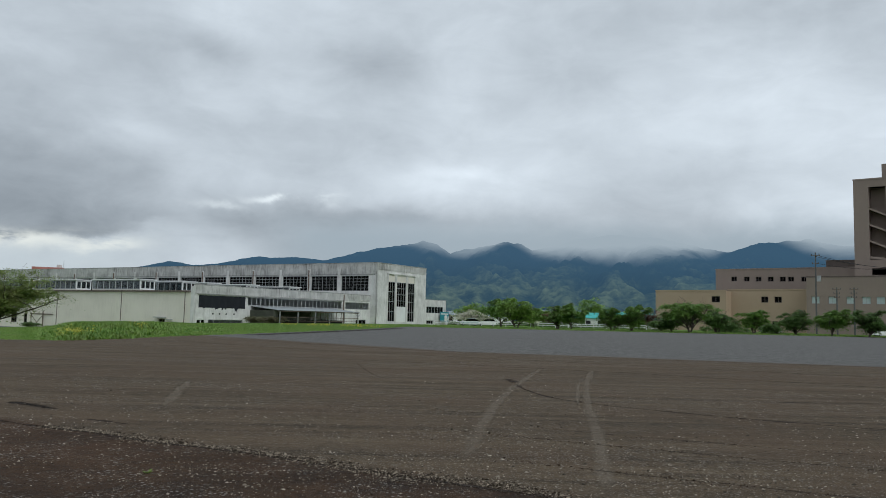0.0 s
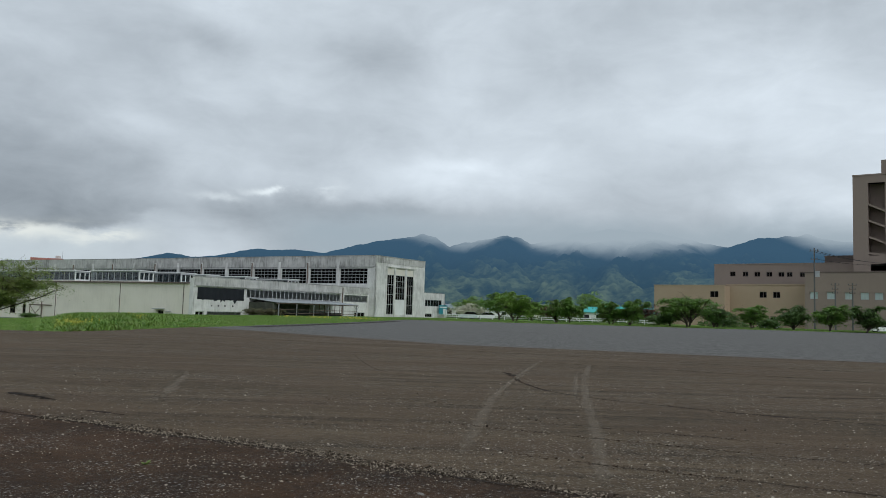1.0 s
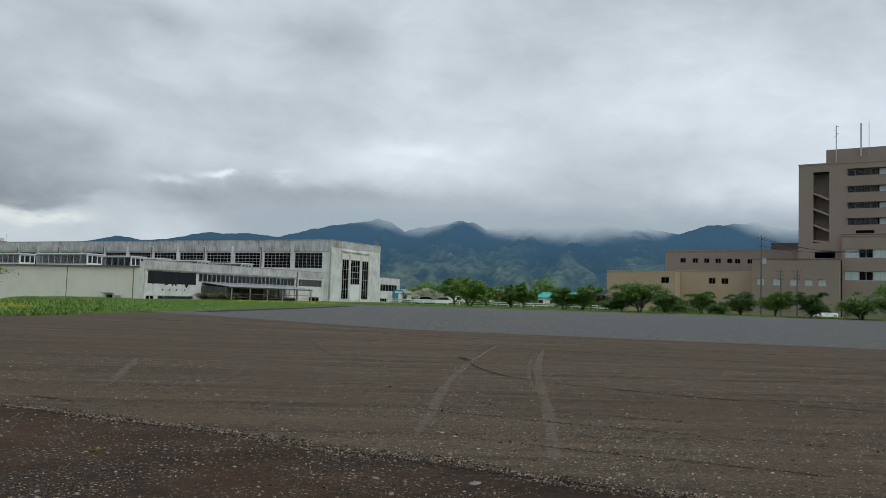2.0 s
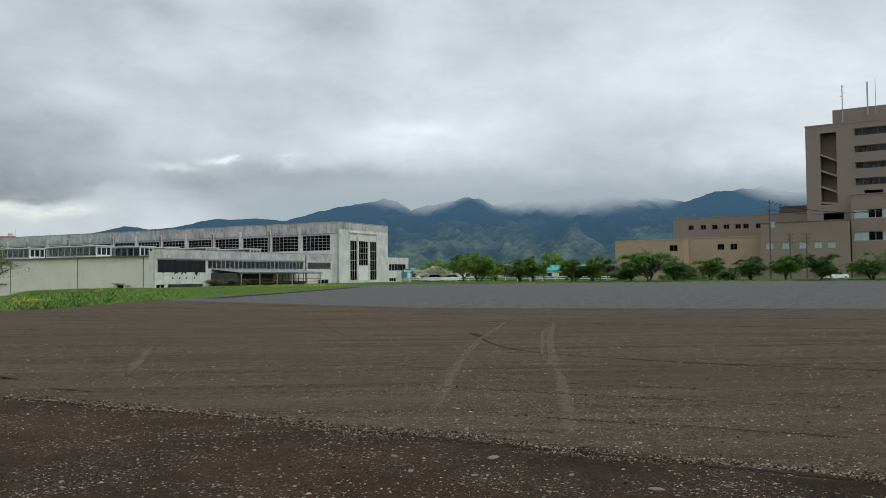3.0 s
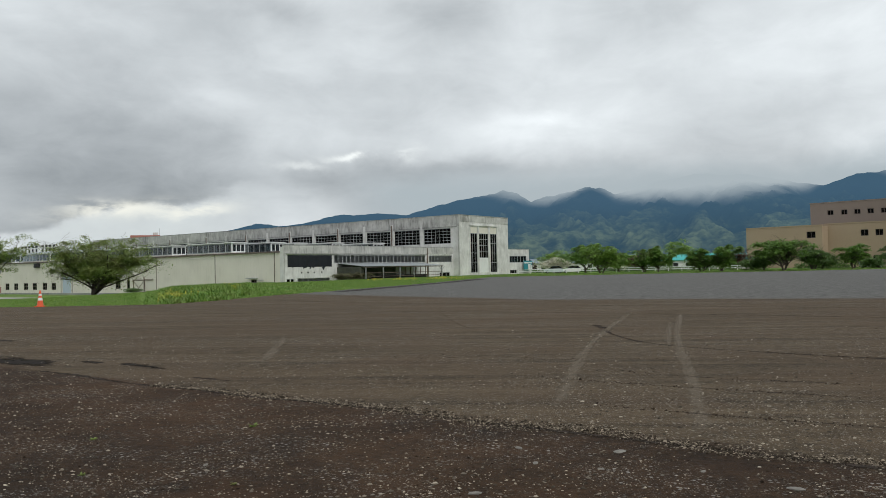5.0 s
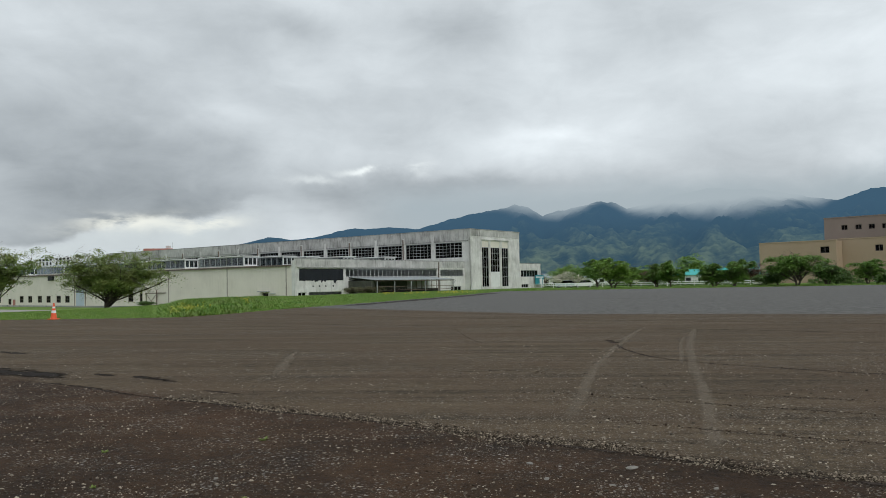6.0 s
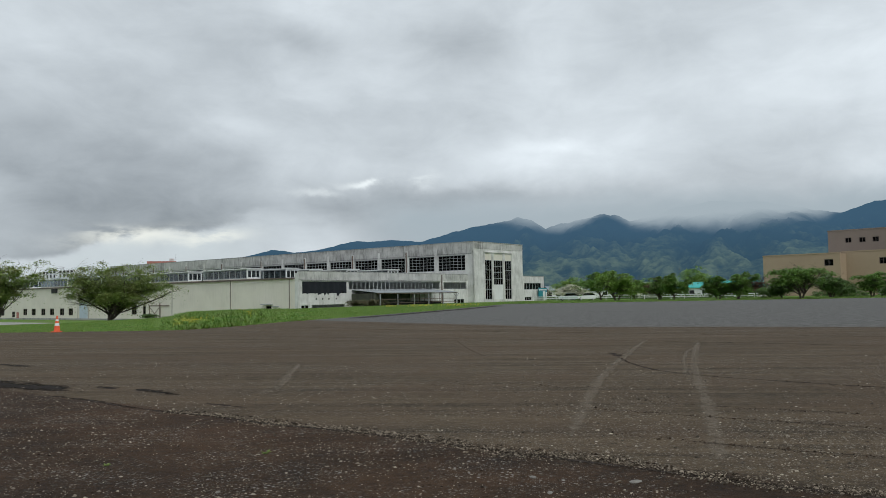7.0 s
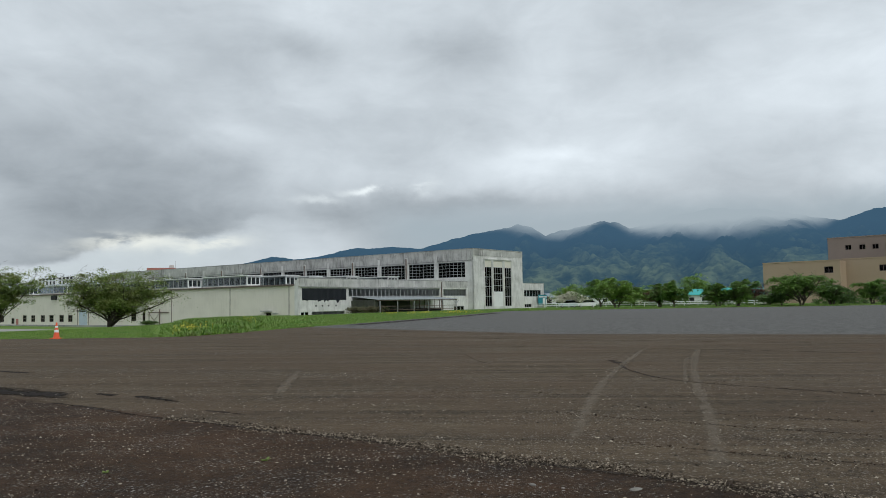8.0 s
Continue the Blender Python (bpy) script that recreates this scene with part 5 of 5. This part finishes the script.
utility_pole(-27.5, 165, 8.9, "short grey pole with floodlights beside the hospital", [(8.5, 0.75, "lamp"), (7.7, 0.55, "lamp"), (7.0, 0.5, "lamp")], "poles at the hospital")
xa, ya = polar(-25.28, 168)
for k, (dz_, az_) in enumerate(((15.3, -31.5), (15.0, -31.6), (13.7, -31.4))):
    xb, yb = polar(az_, 186)
    a, b = Vector((xa, ya - 0.2, dz_)), Vector((xb, yb - 2.5, 13.6 + 0.3 * k))
    bm = bmesh.new()
    tube(bm, [a.lerp(b, s / 12) - Vector((0, 0, 1.0 * 4 * (s / 12) * (1 - s / 12))) for s in range(13)], [0.035] * 13, 4)
    tagged(new("overhead_wire", mesh_of("overhead_wire", bm, DARK)), "thin dark overhead wire running from the pole", "wire", "overhead wires")

# advertising board at the side annex
board = thing("sign_board", WORKS @ pose(0.5, 27.6, 0), "teal notice board with white figures on posts", "sign")
add_box("panel", board, TEAL_SIGN, (0.0, 0.12, -3.4, 0.3, 0.7, 2.9), "teal panel")
add_box("header_bar", board, WHITE, (0.123, 0.14, -3.2, 0.1, 2.3, 2.55))
add_box("white_block", board, WHITE, (0.123, 0.14, -1.6, -0.5, 0.8, 2.1))
add_box("white_block", board, WHITE, (0.123, 0.14, -0.2, 0.2, 0.8, 1.9))
for y in (-3.1, 0.0):
    add_box("post", board, STEEL, (-0.12, -0.003, y - 0.06, y + 0.06, -0.2, 2.9))


# ---- traffic cone at the verge ----
def traffic_cone(az_, d, h):
    x, y = polar(az_, d)
    c = thing("traffic_cone", pose(x, y, gz(x, y)), "orange traffic cone with white bands at the grass edge", "traffic cone")
    def ring(z0, z1, r0, r1, mat, name):
        bm = bmesh.new()
        bmesh.ops.create_cone(bm, cap_ends=True, segments=20, radius1=r0, radius2=r1, depth=z1 - z0, matrix=pose(0, 0, (z0 + z1) / 2))
        part(name, bm, mat, c)
    bm = boxes((-0.2, 0.2, -0.2, 0.2, 0.0, 0.045))
    bmesh.ops.bevel(bm, geom=bm.edges[:], offset=0.012, segments=2, affect="EDGES")
    part("base", bm, ORANGE, c)
    cut = [0.046, 0.30, 0.42, 0.52, 0.60, h]
    def rad(z):
        return 0.15 - 0.12 * z / h
    for k in range(5):
        ring(cut[k], cut[k + 1], rad(cut[k]) + 0.004 * (k % 2), rad(cut[k + 1]) + 0.004 * (k % 2), BAND if k % 2 else ORANGE, "band" if k % 2 else "cone")


traffic_cone(33.15, 41.0, 0.76)


# ---- marks on the field ----
def strip_material(name, a, b, rough, edge, keep):
    m, n = material(name)
    p = position(n)
    across = n.math("ABSOLUTE", n.add("ShaderNodeAttribute", attribute_name="across").outputs["Fac"])
    fine = n.noise(p, 16.0, 5, 0.7)
    patchy = n.noise(p, 1.2, 4, 0.6)
    bsdf = n.add("ShaderNodeBsdfPrincipled")
    n.put(bsdf.inputs["Base Color"], n.mix(n.ramp(fine, 0.35, 0.65), a, b))
    bsdf.inputs["Roughness"].default_value = rough
    bsdf.inputs["Specular IOR Level"].default_value = 0.1
    rag = n.math("MULTIPLY_ADD", n.noise(p, 4.0, 5, 0.65), 2.4, n.math("MULTIPLY", patchy, 1.4))
    solid = n.math("SUBTRACT", n.math("ADD", rag, edge - 1.15), across)
    mask = n.math("MULTIPLY", n.ramp(solid, 0.0, 0.7), keep)
    mixed = n.add("ShaderNodeMixShader")
    n.put(mixed.inputs[0], mask)
    n.put(mixed.inputs[1], n.add("ShaderNodeBsdfTransparent").outputs[0]), n.put(mixed.inputs[2], bsdf.outputs[0])
    n.put(n.add("ShaderNodeOutputMaterial").inputs[0], mixed.outputs[0])
    return m


DUST = strip_material("pressed_dust", (0.140, 0.112, 0.082), (0.220, 0.182, 0.140), 0.9, 0.14, 0.55)
SEAM = strip_material("turned_earth_and_step_shade", (0.020, 0.015, 0.012), (0.050, 0.038, 0.030), 0.95, -0.05, 0.95)
SEAM_FAINT = strip_material("faint_dark_earth", (0.030, 0.023, 0.017), (0.060, 0.046, 0.035), 0.95, -0.15, 0.6)
WET = strip_material("wet_earth", (0.010, 0.008, 0.007), (0.024, 0.018, 0.014), 0.95, 0.15, 0.97)


def curve_through(points, step=0.25):
    """Points of a smooth curve through the given ones."""
    p = [Vector((x, y, 0)) for x, y in points]
    p = [2 * p[0] - p[1]] + p + [2 * p[-1] - p[-2]]
    out = []
    for i in range(1, len(p) - 2):
        k = max(2, int((p[i + 1] - p[i]).length / step))
        for j in range(k):
            t = j / k
            out.append(0.5 * (2 * p[i] + (p[i + 1] - p[i - 1]) * t + (2 * p[i - 1] - 5 * p[i] + 4 * p[i + 1] - p[i + 2]) * t * t + (3 * p[i] - p[i - 1] - 3 * p[i + 1] + p[i + 2]) * t ** 3))
    return out + [p[-2]]


def mark(name, points, width, mat, label, height=0.004, taper=0.0):
    line = curve_through(points)
    verts, faces, across = [], [], []
    for i, q in enumerate(line):
        d = (line[min(i + 1, len(line) - 1)] - line[max(i - 1, 0)]).normalized()
        s = Vector((-d.y, d.x, 0)) * width / 2
        fade = max(1.0, min(6.0, len(line) / 5))
        end = min(1.0, i / fade, (len(line) - 1 - i) / fade)
        for k, u in enumerate((-1.0, -0.5, 0.0, 0.5, 1.0)):
            v = q + s * u
            verts.append((v.x, v.y, height))
            across.append(abs(u) + (1 - end) * 1.2)
        if i:
            faces += [((i - 1) * 5 + k, (i - 1) * 5 + k + 1, i * 5 + k + 1, i * 5 + k) for k in range(4)]
    ob = new(name, raw(name, verts, faces, mat))
    ob.data.attributes.new("across", "FLOAT", "POINT").data.foreach_set("value", np.array(across, np.float32))
    return tagged(ob, label, "ground marking", kind="structure")


tr = "pale tyre track pressed into the brown earth field"
mark("tyre_track", [(3.3, 23.6), (2.78, 22.3), (2.13, 19.3), (1.41, 15.7), (0.88, 12.7), (0.56, 10.3), (0.33, 8.35), (0.18, 7.1)], 0.27, DUST, tr)
mark("tyre_track", [(4.4, 22.9), (4.08, 21.6), (3.25, 17.7), (2.57, 14.0), (2.19, 11.5), (1.81, 9.1), (1.56, 7.6), (1.38, 6.6), (1.1, 5.2)], 0.25, DUST, tr)
mark("tyre_track", [(3.7, 20.4), (3.08, 17.8), (2.59, 15.05), (2.10, 12.2)], 0.14, DUST, tr, 0.0045)
mark("tyre_track", [(-5.2, 16.6), (-4.79, 14.9), (-4.18, 12.4), (-3.8, 10.9)], 0.30, DUST, "faint pale tyre track on the brown earth field")
sm = "thin dark furrow of turned earth across the field"
FURROWS = [[(1.61, 17.9), (1.60, 16.8), (1.66, 15.6), (1.94, 14.2), (2.52, 13.2), (3.15, 12.6), (3.92, 12.0), (4.62, 11.5), (7.5, 9.9)],
           [(0.2, 9.7), (0.70, 9.44), (1.46, 9.0), (1.99, 8.75), (2.59, 8.46), (3.14, 8.2), (5.2, 7.2)],
           [(1.05, 10.3), (1.97, 9.7), (2.75, 9.36), (3.56, 9.0), (5.6, 8.0)],
           [(0.57, 7.85), (1.20, 7.5), (1.64, 7.23), (2.13, 7.0), (2.59, 6.8), (4.4, 5.9)],
           [(-2.4, 12.3), (-1.37, 11.95), (-0.53, 12.15), (0.31, 11.6), (1.44, 11.7), (2.3, 11.3)],
           [(-2.9, 25.7), (-1.83, 19.8), (-1.11, 17.4), (-0.01, 16.5), (1.3, 16.2)]]
for k, line_ in enumerate(FURROWS):
    mark("furrow", line_, (0.11, 0.09, 0.06, 0.09, 0.09, 0.07)[k], SEAM if k == 0 else SEAM_FAINT, sm, 0.006)
mark("furrow", [(1.42, 18.6), (1.56, 18.0), (1.60, 17.0)], 0.42, SEAM, "small scuffed dark hollow in the earth", 0.006)
mark("furrow", [(-9.5, 27.5), (-3, 25.0), (4, 22.0), (14, 16.0)], 0.3, SEAM_FAINT, sm, 0.006)
mark("furrow", [(-9.8, 41.0), (-4.8, 36.6), (0.2, 32.8), (5.0, 31.1), (9.0, 29.6), (16, 27.9), (26, 24.5)], 0.5, SEAM_FAINT, "dark broken rim where the brown earth meets grey gravel", 0.006)
mark("furrow", [(-13, 38), (-5, 31.5), (4, 26.5), (16, 20)], 0.4, SEAM_FAINT, sm, 0.006)
mark("furrow", [(5.0, 14.2), (7.5, 14.4), (10.5, 15.4)], 0.16, SEAM_FAINT, sm, 0.006)
mark("furrow", [(2.5, 60.5), (6.0, 59.5), (9.0, 58.0)], 0.9, SEAM_FAINT, "dark shallow scrape in the grey gravel", 0.006)
mark("wet_patch", [(-12.5, 14.2), (-10.5, 13.1), (-9.0, 12.3), (-7.8, 11.75), (-6.6, 11.0)], 1.0, WET, "dark wet patch of earth beside the gravel edge", 0.005)
mark("wet_patch", [(-7.25, 12.0), (-6.85, 11.8), (-6.5, 11.6)], 0.30, WET, "dark wet patch of earth beside the gravel edge", 0.005)
mark("bare_strip", [(-12.6, 50), (-11.3, 58), (-9.6, 69), (-7.6, 83), (-5.4, 102)], 2.8, SEAM, "dark bare earth strip beside the grass", 0.006)
mark("wet_patch", [(-6.3, 11.6), (-6.05, 11.45), (-5.6, 11.15), (-5.0, 10.7)], 0.32, WET, "dark wet patch of earth beside the gravel edge", 0.005)
mark("wet_patch", [(-12.4, 16.5), (-11.9, 16.3), (-10.6, 15.6)], 0.30, WET, "dark wet patch of earth beside the gravel edge", 0.005)
mark("wet_patch", [(-4.5, 10.0), (-4.1, 9.8), (-3.5, 9.45)], 0.12, SEAM, "thin damp streak beside the gravel edge", 0.005)


WORKS_BACK = WORKS.inverted()
# ---- stones, gravel, grass: what nobody could count ----
def scatter(name, count, place, size, mat, seed, label, squash=0.55):
    """Small angular stones, joined into one object."""
    rng = random.Random(seed)
    verts, faces = [], []
    for i in range(count):
        x, y = place(rng)
        s = size(rng)
        a = rng.uniform(0, 6.283)
        k = len(verts)
        h = s * squash * rng.uniform(0.6, 1.3)
        ring = [(x + s * rng.uniform(0.7, 1.3) * math.cos(a + q * 1.5708) * 0.85, y + s * rng.uniform(0.7, 1.3) * math.sin(a + q * 1.5708) * 0.42, h * rng.uniform(0.15, 0.5)) for q in range(4)]
        tip = [(x + s * 0.3 * math.cos(a + 0.7 + q * 3.14), y + s * 0.22 * math.sin(a + 0.7 + q * 3.14), h) for q in range(2)]
        verts += ring + tip + [(x, y, -h * 0.4)]
        faces += [(k, k + 1, k + 4), (k + 1, k + 2, k + 5, k + 4), (k + 2, k + 3, k + 5), (k + 3, k, k + 4, k + 5)]
        faces += [(k + 1, k, k + 6), (k + 2, k + 1, k + 6), (k + 3, k + 2, k + 6), (k, k + 3, k + 6)]
    ob = new(name, raw(name, verts, faces, mat))
    return tagged(ob, label, "gravel", kind="stuff")


m, n = material("mixed_gravel")
g = n.add("ShaderNodeNewGeometry")
tone = n.mix(n.math("POWER", g.outputs["Random Per Island"], 2.4), (0.040, 0.029, 0.018), (0.64, 0.555, 0.44))
surface(n, n.mix(n.math("MULTIPLY", n.noise(g.outputs["Position"], 60, 3), 0.5), tone, (0.12, 0.105, 0.09)), 0.85, spec=0.3)
GRAVEL = m
# windrow stones: browner, with the shadow among them put into the tone
m, n = material("brown_shaded_gravel")
g = n.add("ShaderNodeNewGeometry")
surface(n, n.mix(n.math("POWER", g.outputs["Random Per Island"], 2.2), (0.024, 0.018, 0.012), (0.40, 0.335, 0.26)), 0.9, spec=0.1)
GRAVEL_DARK = m
m, n = material("dark_clods")
g = n.add("ShaderNodeNewGeometry")
surface(n, n.mix(g.outputs["Random Per Island"], (0.022, 0.016, 0.012), (0.085, 0.060, 0.043)), 0.95, spec=0.1)
CLOD = m


def edge_y(x):
    return 10.25 + (x + 6.2) * (5.42 - 10.25) / 8.57 + 0.22 * noise.noise(Vector((x * 0.9, 0.3, 0)))


def on_soil(rng):
    while True:
        y = 3.2 + 8.5 * rng.random() ** 1.4
        x = rng.uniform(-1.0, 1.0) * (y * 0.85 + 0.6)
        if y < edge_y(x) - 0.05 and noise.noise(Vector((x * 1.1, y * 1.1, 5))) > rng.uniform(-0.55, 0.35):
            return x, y


def on_track(rng):
    while True:
        y = 5.0 + 12 * rng.random() ** 1.5
        x = rng.uniform(-1.0, 1.0) * (y * 0.85 + 0.6)
        if y > edge_y(x) + 0.1 and noise.noise(Vector((x * 0.7, y * 0.9, 7))) > rng.uniform(-0.4, 0.4):
            return x, y


def on_edge(rng):
    x = rng.uniform(-4.6, 3.6)
    wide = 0.10 + 0.07 * noise.noise(Vector((x * 1.4, 8, 0)))
    wide *= 1.0 if -3.4 < x < 1.6 else 0.55
    return x, edge_y(x) + rng.gauss(0.03, wide)


# no furrow here: shade of the small drop painted as a dark strip
mark("furrow", [(x, edge_y(x) - 0.06) for x in (-8.5, -6.5, -5, -4, -3, -2, -1, 0, 1, 2, 3, 4.5)], 0.16, SEAM, "dark line painted as shade at the stepped edge of the pressed earth", 0.005)
scatter("scattered_stones", 21000, on_soil, lambda r: min(0.024, 0.0056 * math.exp(r.gauss(0.15, 0.5))), GRAVEL, 1, "pale stone chips scattered over dark brown soil")
scatter("loose_gravel", 24000, on_track, lambda r: min(0.028, 0.0068 * math.exp(r.gauss(0.1, 0.45))), GRAVEL, 2, "loose grey gravel on the pressed earth")
scatter("gravel_windrow", 12000, on_edge, lambda r: min(0.026, 0.0066 * math.exp(r.gauss(0.1, 0.4))), GRAVEL_DARK, 3, "ridge of loose gravel along the edge of the pressed earth", 0.8)
scatter("earth_clods", 6000, on_soil, lambda r: min(0.02, 0.006 * math.exp(r.gauss(0.1, 0.45))), CLOD, 4, "small dark clods of brown soil", 0.6)


def on_furrow(rng):
    """Crumbs along the nearer furrows."""
    line = FURROWS[rng.choice((0, 0, 1, 1, 2, 3, 3, 4))]
    k = rng.randrange(len(line) - 1)
    t = rng.random()
    x, y = (line[k][i] * (1 - t) + line[k + 1][i] * t for i in (0, 1))
    return x + rng.gauss(0, 0.03), y + rng.gauss(0, 0.06)


scatter("furrow_crumbs", 1500, on_furrow, lambda r: min(0.022, 0.0055 * math.exp(r.gauss(0.1, 0.5))), CLOD, 14, "dark crumbs of earth along the furrows", 0.8)


def rock(x, y, s, seed, label):
    bm = bmesh.new()
    bmesh.ops.create_icosphere(bm, subdivisions=2, radius=1)
    for v in bm.verts:
        k = 1 + 0.28 * noise.noise(v.co * 1.6 + Vector((seed, 0, 0)))
        v.co = Vector((v.co.x * s * k, v.co.y * s * 0.55 * k, v.co.z * s * 0.22 * k + s * 0.08))
    ob = new("stone", mesh_of("stone", bm, STONE))
    ob.matrix_basis = pose(x, y, 0, 0, 0, seed * 40)
    tagged(ob, label, "stone", "larger stones")


for x, y, s, seed in ((0.63, 5.84, 0.055, 1), (0.02, 5.5, 0.035, 2), (-0.1, 5.95, 0.04, 3), (1.55, 4.9, 0.05, 4), (-0.35, 4.75, 0.045, 5), (1.1, 5.3, 0.03, 6), (-2.3, 5.4, 0.03, 7), (0.45, 5.35, 0.03, 8)):
    rock(x, y, s, seed, "flat pale stone lying on the dark soil")


def weed(x, y, s, seed):
    """A small rosette of leaves."""
    rng = random.Random(seed)
    verts, faces = [], []
    for i in range(16):
        a, l = rng.uniform(0, 6.283), s * rng.uniform(0.5, 1.0)
        d, w = Vector((math.cos(a), math.sin(a), rng.uniform(0.3, 1.2))).normalized(), l * 0.18
        side = Vector((-math.sin(a), math.cos(a), 0)) * w
        k = len(verts)
        verts += [Vector((0, 0, 0)), d * l * 0.5 + side, d * l - Vector((0, 0, l * 0.2)), d * l * 0.5 - side]
        faces.append((k, k + 1, k + 2, k + 3))
    ob = new("weed", raw("weed", verts, faces, LEAF_NEAR))
    ob.matrix_basis = pose(x, y, 0)
    tagged(ob, "small green weed growing in the bare soil", "weed", "weeds in the soil")


weed(-2.43, 6.75, 0.065, 1), weed(-3.05, 5.1, 0.04, 2), weed(-3.6, 6.2, 0.05, 3), weed(-1.9, 4.9, 0.05, 4)


def grass(name, count, seed, place, height, mat, label):
    rng = random.Random(seed)
    pts = []
    while len(pts) < count:
        q = place(rng)
        if q:
            pts.append(q)
    xy = np.array(pts)
    zz = ground_z(xy[:, 0], xy[:, 1])
    verts, faces = [], []
    for (x, y), z in zip(pts, zz):
        tall = height(rng, x, y)
        for b in range(3):
            a = rng.uniform(0, 6.283)
            w = rng.uniform(0.018, 0.045) * (1 + math.hypot(x, y) / 60)
            ox, oy = rng.gauss(0, 0.12), rng.gauss(0, 0.12)
            bend = tall * rng.uniform(0.3, 1.2)
            c, s = math.cos(a), math.sin(a)
            k = len(verts)
            verts += [(x + ox - w * s, y + oy + w * c, z - 0.02), (x + ox + w * s, y + oy - w * c, z - 0.02), (x + ox + bend * c, y + oy + bend * s, z + tall * rng.uniform(0.6, 1.1))]
            faces.append((k, k + 1, k + 2))
    ob = new(name, raw(name, verts, faces, mat))
    return tagged(ob, label, "grass", kind="stuff")


def verge(rng):
    """Left-hand verge and bank, thick near the field and thinning towards the works."""
    az_ = rng.uniform(0.5, 40)
    d = 36 + 105 * rng.random() ** 1.3
    x, y = polar(az_, d)
    dist = outside(x, y)
    if dist < 0.15 + 0.5 * rng.random() or dist > 45:
        return None
    v = WORKS_BACK @ Vector((x, y, 0))
    if v.y > -1 or (v.x < 5 and v.y > -47) or (-71 < v.y < -59 and v.x < -20):
        return None
    return x, y


def tuft(rng, x, y):
    if x < -0.50 * y:
        return 0.045 * rng.uniform(0.5, 1.4)
    if x > -0.33 * y:
        return 0.07 * rng.uniform(0.4, 1.4)
    return (0.045 + 0.13 * max(0.0, 0.3 + noise.noise(Vector((x * 0.35, y * 0.35, 0))))) * rng.uniform(0.5, 1.3)


def far_verge(rng):
    x = rng.uniform(-8, 120)
    y = 122 + rng.random() ** 1.4 * 34
    if outside(x, y) < 0.3:
        return None
    v = WORKS_BACK @ Vector((x, y, 0))
    return None if v.x < 1.0 else (x, y)


grass("verge_grass", 80000, 5, verge, tuft, GRASS, "uneven fresh green grass on the verge and bank")
grass("far_grass", 26000, 6, far_verge, lambda r, x, y: 0.14 * r.uniform(0.5, 1.4), GRASS, "strip of green grass under the far trees")


def flowers(name, count, seed, place, tall, size, label):
    """Thin stems with small heads of petals, grown in clumps."""
    rng = random.Random(seed)
    verts, faces = [], []
    made = 0
    while made < count:
        q = place(rng)
        if not q:
            continue
        made += 1
        x, y = q
        z = gz(x, y)
        h = tall * rng.uniform(0.6, 1.2)
        for k in range(4):
            c = Vector((x + rng.gauss(0, size), y + rng.gauss(0, size), z + h - rng.uniform(0, size * 2)))
            a = Vector((rng.uniform(-1, 1), rng.uniform(-1, 1), rng.uniform(-0.3, 0.6))).normalized() * size * 0.6
            b = a.cross(Vector((rng.uniform(-1, 1), rng.uniform(-1, 1), 1))).normalized() * size * 0.5
            j = len(verts)
            verts += [c - a, c + b, c + a, c - b]
            faces.append((j, j + 1, j + 2, j + 3))
        j = len(verts)
        verts += [(x - 0.006, y, z), (x + 0.006, y, z), (x, y, z + h)]
        faces.append((j, j + 1, j + 2))
    return tagged(new(name, raw(name, verts, faces, FLOWER)), label, "flowers", kind="stuff")


CLUMPS = [(25.6, 41.0), (24.7, 42.0), (23.9, 44.5), (25.2, 43.5), (21.0, 52.0)]


def flower_spot(rng):
    az_, d = rng.choice(CLUMPS)
    x, y = polar(az_ + rng.gauss(0, 0.28), d + rng.gauss(0, 0.5))
    return (x, y) if outside(x, y) > 0.4 else None


def flower_line(rng):
    az_, d = rng.choice((5.2, 6.1, 6.8, 8.4, 9.3, 10.9)) + rng.gauss(0, 0.35), rng.gauss(108, 4)
    x, y = polar(az_, d)
    return (x, y) if outside(x, y) > 0.6 else None


flowers("yellow_flowers", 60, 7, flower_spot, 0.42, 0.05, "clumps of yellow rape flowers in the grass")
flowers("yellow_flower_line", 200, 8, flower_line, 0.30, 0.07, "thin line of yellow flowers before the works")


def bank_spot(rng):
    """Rank tufts along the bank."""
    q = verge(rng)
    if not q:
        return None
    x, y = q
    return q if outside(x, y) < 26 and -0.48 * y < x < -0.36 * y and noise.noise(Vector((x * 0.55, y * 0.4, 4))) > 0.12 else None


grass("rank_tufts", 9000, 9, bank_spot, lambda r, x, y: 0.20 * r.uniform(0.6, 1.4), GRASS, "taller rank tufts of grass on the bank")
